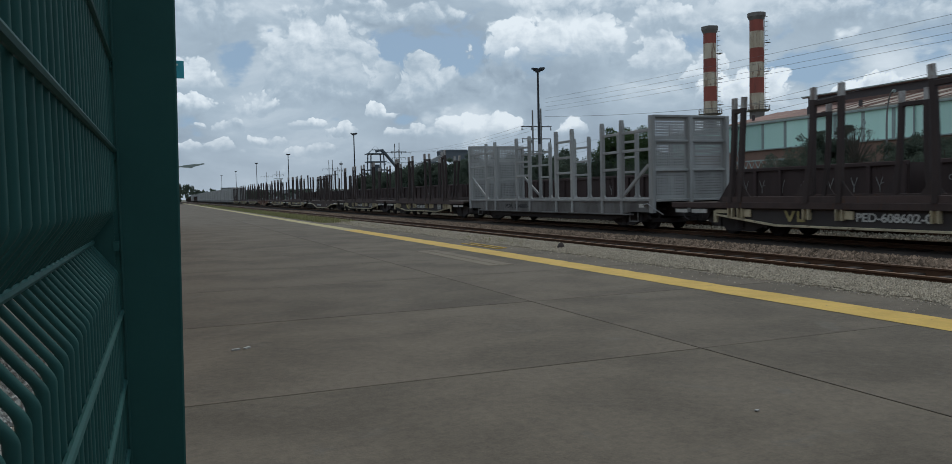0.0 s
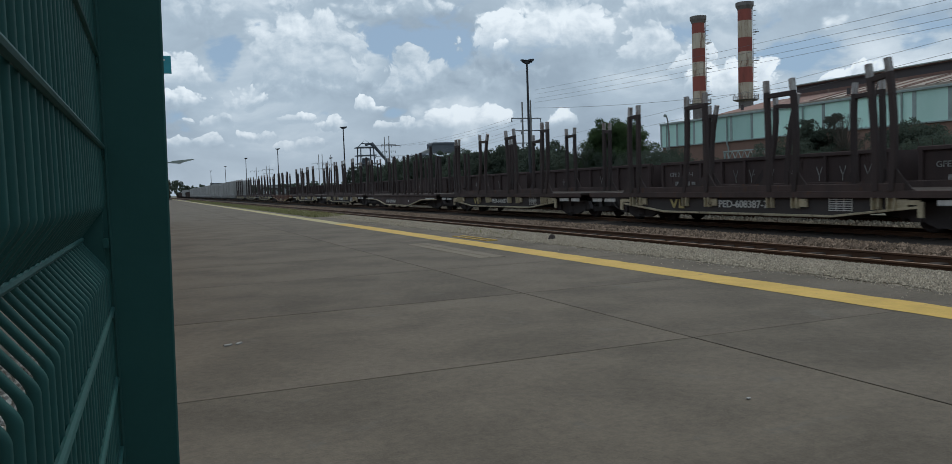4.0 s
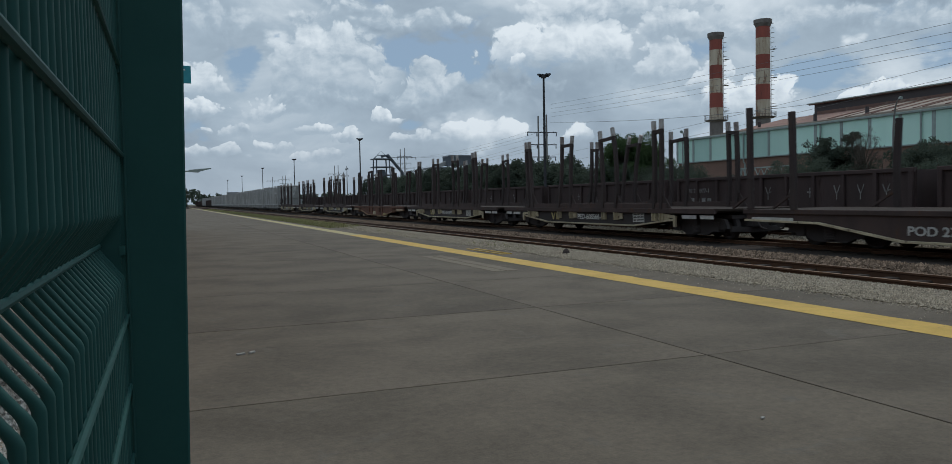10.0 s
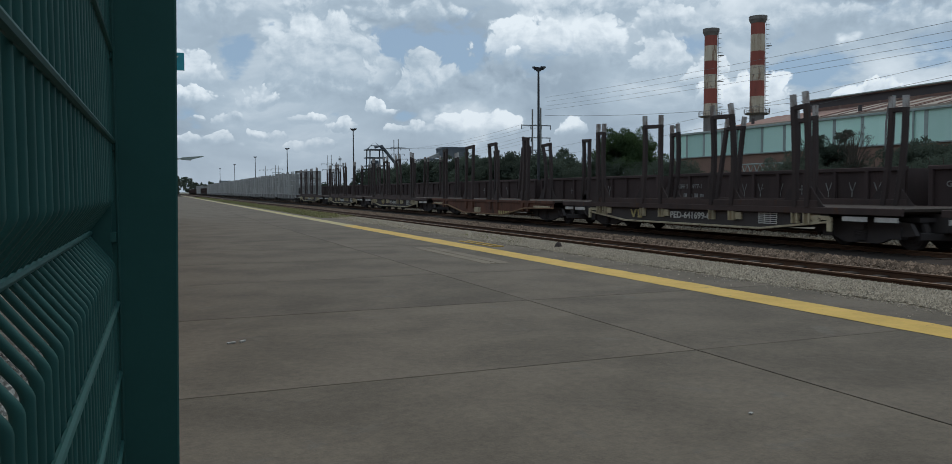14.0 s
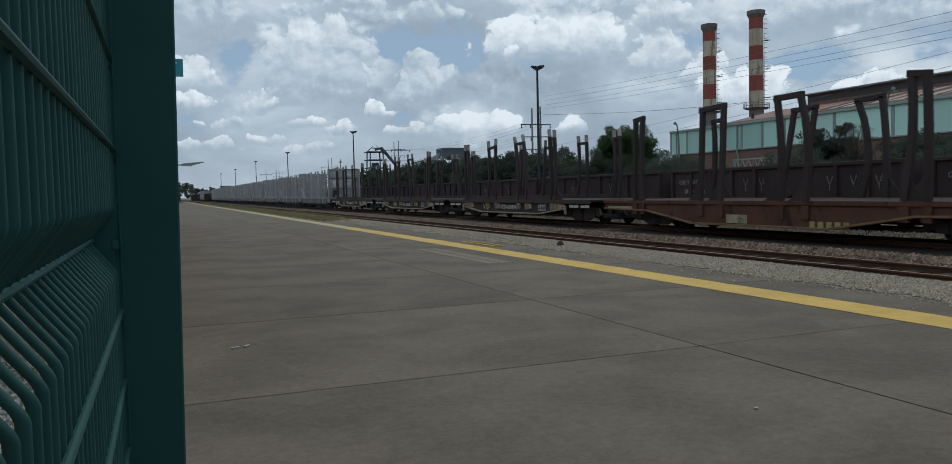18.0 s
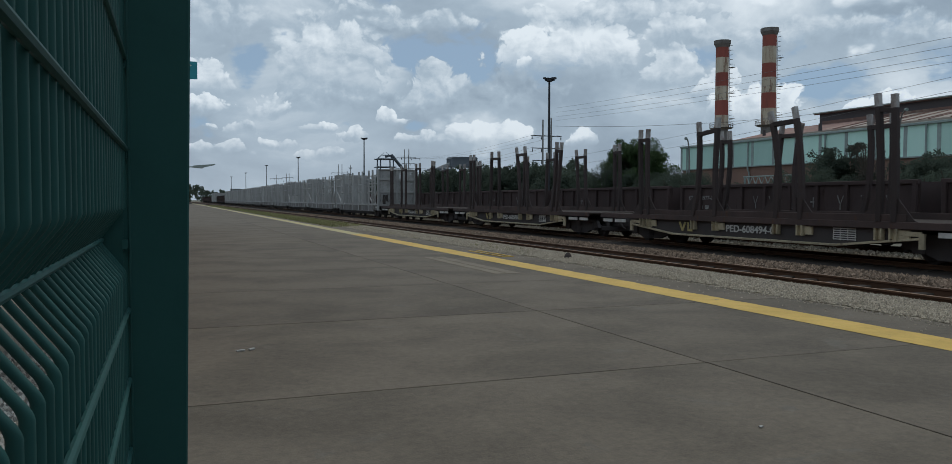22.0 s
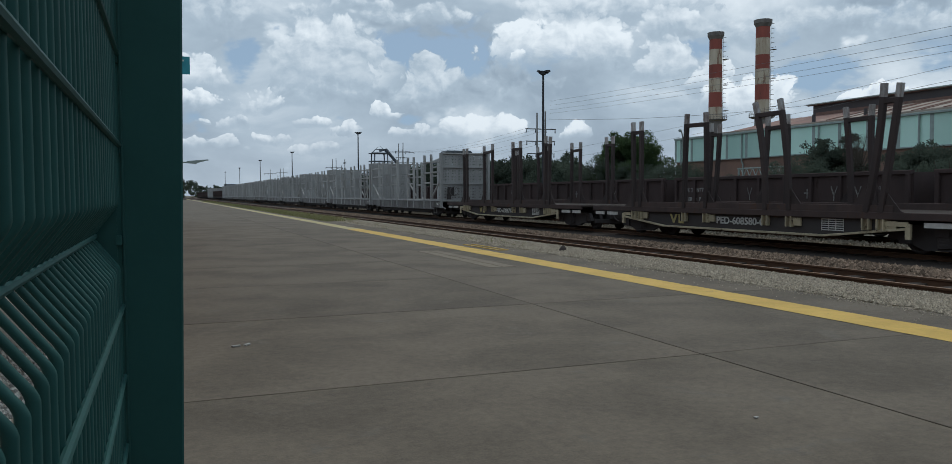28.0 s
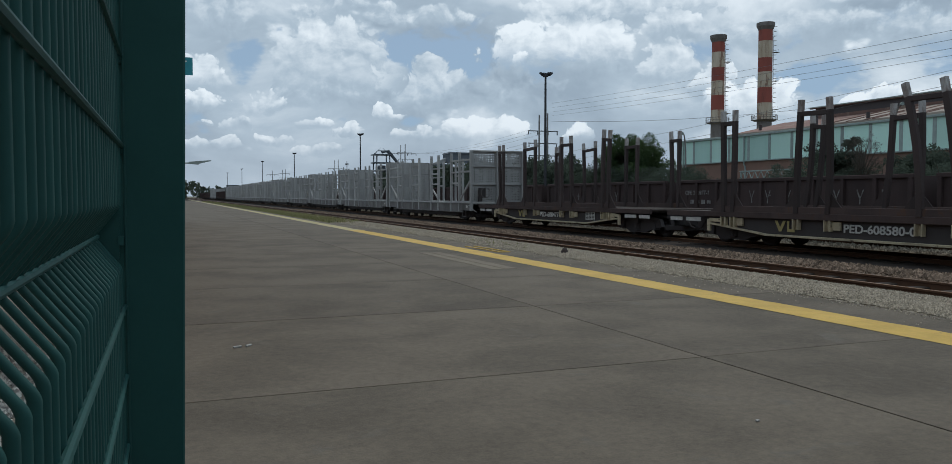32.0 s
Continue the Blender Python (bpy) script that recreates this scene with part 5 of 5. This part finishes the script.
striped = "tall chimney with faded red and white bands"
chimney(123.5, 157.3, 39.2, 2.95, [(18.9, 22.2, 0), (22.2, 25.7, 1), (25.7, 29.1, 0), (29.1, 32.3, 1), (32.3, 35.9, 0), (35.9, 38.4, 1)], striped)
chimney(131.6, 150.5, 41.4, 3.15, [(19.2, 23.5, 0), (23.5, 27.1, 1), (27.1, 30.7, 0), (30.7, 34.0, 1), (34.0, 37.9, 0), (37.9, 40.8, 1)], striped)
chimney(161.2, 118.4, 44.0, 2.6, [(14.0, 18.5, 0), (18.5, 29.0, 1), (29.0, 33.5, 0), (33.5, 43.6, 1)], "tall rust-red chimney behind the hall")


# ---- masts, poles and lines ----
def light_mast(y, h, label="tall dark floodlight mast beside the yard"):
    m = thing("floodlight_mast", pose(36, y, -0.2), label, "light mast", "yard light masts")
    part("pole", made((tube, [(0, 0, 0), (0, 0, h * 0.5), (0, 0, h)], 0.17, 0.10, 10)), MAST, m)
    part("head_frame", made((tube, [(0, 0, h - 0.15), (0, 0, h + 0.15)], 0.28, 0.28, 10), (beam, [(-0.4, 0.2, h), (0.5, -0.2, h)], 0.1, 0.1, (0, 0, 1))), MAST, m)
    for x, y2, a in ((-0.36, 0.16, 14), (0.25, -0.1, -18), (0.45, -0.2, -18), (0.05, 0.3, 8)):
        f = part("floodlight", made((box, (0, 0, 0), (0.42, 0.3, 0.18)), (box, (0, 0, 0.1), (0.26, 0.18, 0.08))), MAST, m)
        f.matrix_basis = pose(x, y2, h + 0.16, a, a, 15)


for k, y in enumerate((73.0, 156.0, 244.0, 330.0, 425.0, 530.0)):
    light_mast(y, (13.9, 13.8, 14.4, 15.4, 15.4, 16.2)[k])


def cross_pole(x, y, h, arms, label, turn=0.0, two=True):
    p = thing("power_pole", pose(x, y, -0.2, 0, 0, turn), label, "power pole", "power line poles")
    offs = (-0.75, 0.75) if two else (0,)
    for s in offs:
        part("pole", made((tube, [(s, 0, 0), (s, 0, h + (0.3 if s > 0 else 0))], 0.19, 0.12, 9)), POLE, p)
    for z, w in arms:
        part("cross_arm", made((beam, [(-w, 0.15, z), (w, 0.15, z)], 0.14, 0.16, (0, 0, 1))), MAST, p)
        for q in (-w + 0.1, -w * 0.35, w * 0.35, w - 0.1):
            part("insulator", made((tube, [(q, 0.15, z - 0.1), (q, 0.15, z - 0.35), (q, 0.15, z - 0.6)], 0.06, 0.1, 7)), MAST, p)


cross_pole(57.2, 116.7, 14.8, ((12.2, 2.7), (10.2, 2.6), (8.2, 2.5)), "double concrete power pole with three cross arms", 0)
cross_pole(71.8, 250, 18.2, ((15.4, 4.6), (12.0, 4.0)), "distant double power pole with cross arms")
cross_pole(75.9, 262, 17.0, ((16.4, 2.6), (14.2, 2.4)), "distant power pole with cross arms", two=False)
cross_pole(66, 330, 16.5, ((13.0, 3.6), (10.6, 3.0)), "distant power pole with cross arms")
cross_pole(70, 335, 14.0, ((12.6, 2.2),), "distant power pole with cross arms", two=False)
cross_pole(52, 430, 15.0, ((13.0, 3.0),), "distant power pole with cross arms", two=False)
cross_pole(60, 445, 16.0, ((14.0, 3.0), (12.0, 2.4)), "distant power pole with cross arms")
cross_pole(64, 300, 15.0, ((14.0, 0.6),), "thin dark pole far along the tracks", two=False)


def cable(a, b, sag, r=0.013):
    pts = []
    for k in range(21):
        t = k / 20
        p = Vector(a).lerp(Vector(b), t)
        pts.append((p.x, p.y, p.z - sag * 4 * t * (1 - t)))
    solid("power_cable", made((tube, pts, r, r, 5)), WIRE, "thin grey overhead power cable", "cable", "power cables")


for a, b in ((16.5, 11.45), (15.8, 10.88), (15.1, 10.35), (14.5, 9.92), (8.2, 10.36), (6.8, 9.57)):
    cable((58.5, 116.1, a), (44.9, 16.6, b), 0.4)
cross_pole(44.9, 16.6, 11.6, ((11.5, 1.2), (10.4, 1.2), (9.6, 1.2)), "single concrete power pole with short cross arms", two=False)
cable((58.4, 116.2, 13.6), (88, 70, 14.2), 1.2, 0.025)
for q in (-2.2, 0.0, 2.2):
    cable((57.2 + q, 116.8, 12.2), (71.8 + q * 1.5, 250, 15.4), 1.5, 0.015)
    cable((57.2 + q, 116.8, 10.2), (71.8 + q * 1.5, 250, 12.0), 1.5, 0.015)


def curved_lamp(x, y, h, reach, turn, label):
    p = thing("street_lamp", pose(x, y, -0.2, 0, 0, turn), label, "street lamp", "street lamps")
    arc = [(0, 0, 0), (0, 0, h * 0.7)] + [(-reach * (1 - math.cos(t)), 0, h * 0.7 + h * 0.3 * math.sin(t)) for t in (0.3, 0.6, 0.9, 1.2, 1.5)]
    part("pole", made((tube, arc, 0.09, 0.05, 8)), POLE, p)
    part("lamp_head", made((tube, [(-reach * 0.9, 0, h), (-reach * 1.1, 0, h + 0.03), (-reach * 1.35, 0, h - 0.03)], 0.06, 0.14, 8)), GUTTER, p)


curved_lamp(44.1, 60.6, 7.3, 1.0, 40, "curved-arm street lamp by the hall")
curved_lamp(56.8, 49.4, 9.2, 1.3, 60, "curved-arm street lamp by the hall")
curved_lamp(60, 92, 8.0, 1.2, 60, "curved-arm street lamp among the shrubs")


# ---- distant works and skyline ----
def works():
    t = thing("furnace_tower", pose(75, 290, -0.2), "distant dark steel furnace tower", "tower")
    for x, y in ((-3, -3), (3, -3), (3, 3), (-3, 3)):
        part("column", made((beam, [(x, y, 0), (x * 0.8, y * 0.8, 17)], 0.4, 0.4)), FAR, t)
    for z in (8, 11, 14, 17):
        part("floor_frame", made((box, (0, 0, z), (6.8, 6.8, 0.35))), FAR, t)
    part("furnace_body", made((tube, [(0, 0, 2), (0, 0, 9), (0, 0, 13)], 2.6, 1.4, 14)), FAR, t)
    part("downcomer", made((tube, [(0, 0, 18), (2.5, 0, 18.5), (8, 0, 12), (10, 0, 4)], 0.6, 0.6, 8)), FAR, t)
    part("head_gear", made((beam, [(-3, 0, 17), (0, 0, 20), (3, 0, 17)], 0.4, 0.4), (beam, [(-1.5, 0, 18.5), (1.5, 0, 18.5)], 0.3, 0.3, (0, 0, 1))), FAR, t)
    for name, x, y, s, mat, label in (
        ("conveyor_house", 85.5, 235, (8.5, 5, 2.6), FAR, "distant dark conveyor house on legs"),
        ("plant_building", 79, 238, (6.0, 8, 11.0), FAR_PALE, "distant pale plant building"),
        ("plant_building", 70, 262, (9.0, 8, 8.0), FAR_PALE, "distant pale plant building"),
        ("plant_building", 96, 230, (9.0, 8, 9.5), FAR, "distant grey plant building"),
    ):
        up = 12.0 if name == "conveyor_house" else 0
        b = thing(name, pose(x, y, -0.2), label, "building")
        part("body", made((box, (0, 0, up + s[2] / 2), s)), mat, b)
        part("roof", made((plate, [(-s[0] / 2 - 0.2, up + s[2]), (s[0] / 2 + 0.2, up + s[2]), (s[0] / 2 - 0.4, up + s[2] + 0.6), (-s[0] / 2 + 0.4, up + s[2] + 0.6)], "y", -s[1] / 2 - 0.2, s[1] + 0.4)), FAR, b)
        if up:
            for q in (-3.5, 3.5):
                part("leg", made((beam, [(q, 0, 0), (q, 0, up)], 0.5, 0.5)), FAR, b)
            part("conveyor", made((beam, [(-4, 0, 13), (-16, 0, 8)], 1.2, 1.4)), FAR_PALE, b)
        else:
            for k in range(3):
                part("window", made((box, (-s[0] / 2 + (k + 0.5) * s[0] / 3, -s[1] / 2 - 0.02, s[2] * 0.75), (s[0] / 6, 0.06, 0.9))), DARK, b)
    g = random.Random(8)
    for k in range(9):
        x, y = 34 + k * 9 + g.uniform(-3, 3), 560 + g.uniform(-20, 30)
        h = g.uniform(5, 8.5)
        b = thing("skyline_building", pose(x, y, -0.2), "far pale building on the skyline", "building", "skyline buildings")
        wd = g.uniform(6, 11)
        part("body", made((box, (0, 0, h / 2), (wd, 8, h))), FAR_PALE, b)
        part("roof", made((box, (0, 0, h + 0.2), (wd + 0.4, 8.4, 0.4))), FAR, b)
        for q in range(3):
            part("window", made((box, (-wd / 2 + (q + 0.5) * wd / 3, -4.03, h - 2.2), (wd / 6, 0.06, 1.3))), DARK, b)


works()
clumps = []
g = random.Random(77)
for k in range(420):
    x = g.uniform(-30, 60) if k < 260 else g.uniform(60, 240)
    y = 470 + abs(x) * 0.25 + g.uniform(0, 60)
    hh = 9.5 if x < 18 else 6.0
    clumps.append((x, y, g.uniform(0.5, hh), g.uniform(1.2, 2.4)))
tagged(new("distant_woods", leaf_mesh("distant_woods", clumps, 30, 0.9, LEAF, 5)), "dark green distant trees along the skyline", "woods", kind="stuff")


# ---- station things beyond the fence post ----
s = thing("station_sign", pose(0, 40, 0), "teal station sign on a slim post", "sign")
part("sign_board", made((box, (0.62, 0, 7.6), (1.2, 0.06, 0.82))), TEAL, s)
part("sign_writing", made((box, (0.78, -0.034, 7.82), (0.36, 0.006, 0.07))), WHITE, s, "white writing, too small to read")
part("sign_post", made((tube, [(0.0, 0.02, 0), (0.0, 0.02, 8.1)], 0.06, 0.06, 10)), GUTTER, s)
lamp = thing("platform_lamp", pose(0.2, 60, 0), "slim platform lamp with an outstretched arm", "street lamp")
part("pole", made((tube, [(0, 0, 0), (0, 0, 3.7)], 0.07, 0.05, 10)), GUTTER, lamp)
part("arm", made((tube, [(0, 0, 3.6), (1.0, 0, 3.82), (1.6, 0, 3.86)], 0.05, 0.04, 8)), GUTTER, lamp)
part("lamp_head", made((plate, [(1.2, 3.78), (1.9, 3.72), (2.0, 3.8), (2.8, 4.0), (2.7, 4.05), (1.3, 3.92)], "y", -0.14, 0.28)), GUTTER, lamp)


# ---- platform slabs ----
def slabs():
    gap, pitch = 0.017, 3.67
    rng = random.Random(3)
    shapes = {}
    for x0, x1 in ((-0.26, JOINT_X), (JOINT_X, PLATFORM_EDGE)):
        w, l = x1 - x0 - gap, pitch - gap
        bm = bmesh.new()
        k = 0.003
        ring = lambda e, z: [(-w / 2 + e, -l / 2 + e, z), (w / 2 - e, -l / 2 + e, z), (w / 2 - e, l / 2 - e, z), (-w / 2 + e, l / 2 - e, z)]
        loft(bm, [ring(0, -0.068), ring(0, -k), ring(k, 0.0)])
        shapes[x0] = mesh_of("slab", bm, SLAB)
    for i in range(-4, 72):
        for x0, x1 in ((-0.26, JOINT_X), (JOINT_X, PLATFORM_EDGE)):
            ob = part("slab", shapes[x0], SLAB, platform)
            ob.location = ((x0 + x1) / 2, 6.06 + pitch * (i + 0.5), rng.uniform(-0.001, 0.001))


slabs()


def sleepers():
    for centre, z in ((NEAR_TRACK, -0.02), (TRAIN_TRACK, -0.02)):
        bed = setting("sleeper_bed", made((box, (centre, 20, -0.12), (2.0, 90, 0.06))), BALLAST, "packed ballast under the sleepers", "ballast")
        me = mesh_of("sleeper", made((beam, [(-1.0, 0, 0), (1.0, 0, 0)], 0.22, 0.14, (0, 1, 0))), SLEEPER)
        for i in range(110):
            ob = part("sleeper", me, SLEEPER, bed)
            ob.location = (centre, 2 + 0.62 * i, z - 0.045)


sleepers()


# ---- what moves: the freight train rolls in and slows down ----
TRAVEL = [-0.00, 7.55, 14.99, 22.28, 29.39, 36.35, 43.14, 49.79, 56.34, 62.78, 69.03, 75.04, 80.84, 86.44, 91.84, 97.03, 101.98, 106.65, 111.02, 115.19, 119.21, 123.02, 126.58, 129.87, 132.91, 135.75, 138.36, 140.71, 142.74, 144.46, 145.81, 146.73, 147.29]


def when(s):
    """The time at which the train has gone s metres."""
    for k, (a, b) in enumerate(zip(TRAVEL, TRAVEL[1:])):
        if a <= s <= b:
            return k + (s - a) / (b - a)
    return 32.0


def motions():
    for w in train:
        y0 = w.location.y
        walk(w, [(t, pose(TRAIN_TRACK, y0 - s, RAIL_Z)) for t, s in enumerate(TRAVEL)])
    # wheels of the wagons that pass before the platform
    step = radians(75) * 0.385
    turns = [(when(k * step), k * 75) for k in range(int(TRAVEL[-1] / step) + 1)] + [(32.0, math.degrees(TRAVEL[-1] / 0.385))]
    for w in train[1:13]:
        for b in w.children:
            if b.name.startswith("bogie"):
                for x in b.children:
                    if x.name.startswith("wheelset"):
                        p = x.location.copy()
                        walk(x, [(t, pose(p.x, p.y, p.z, a)) for t, a in turns])


motions()
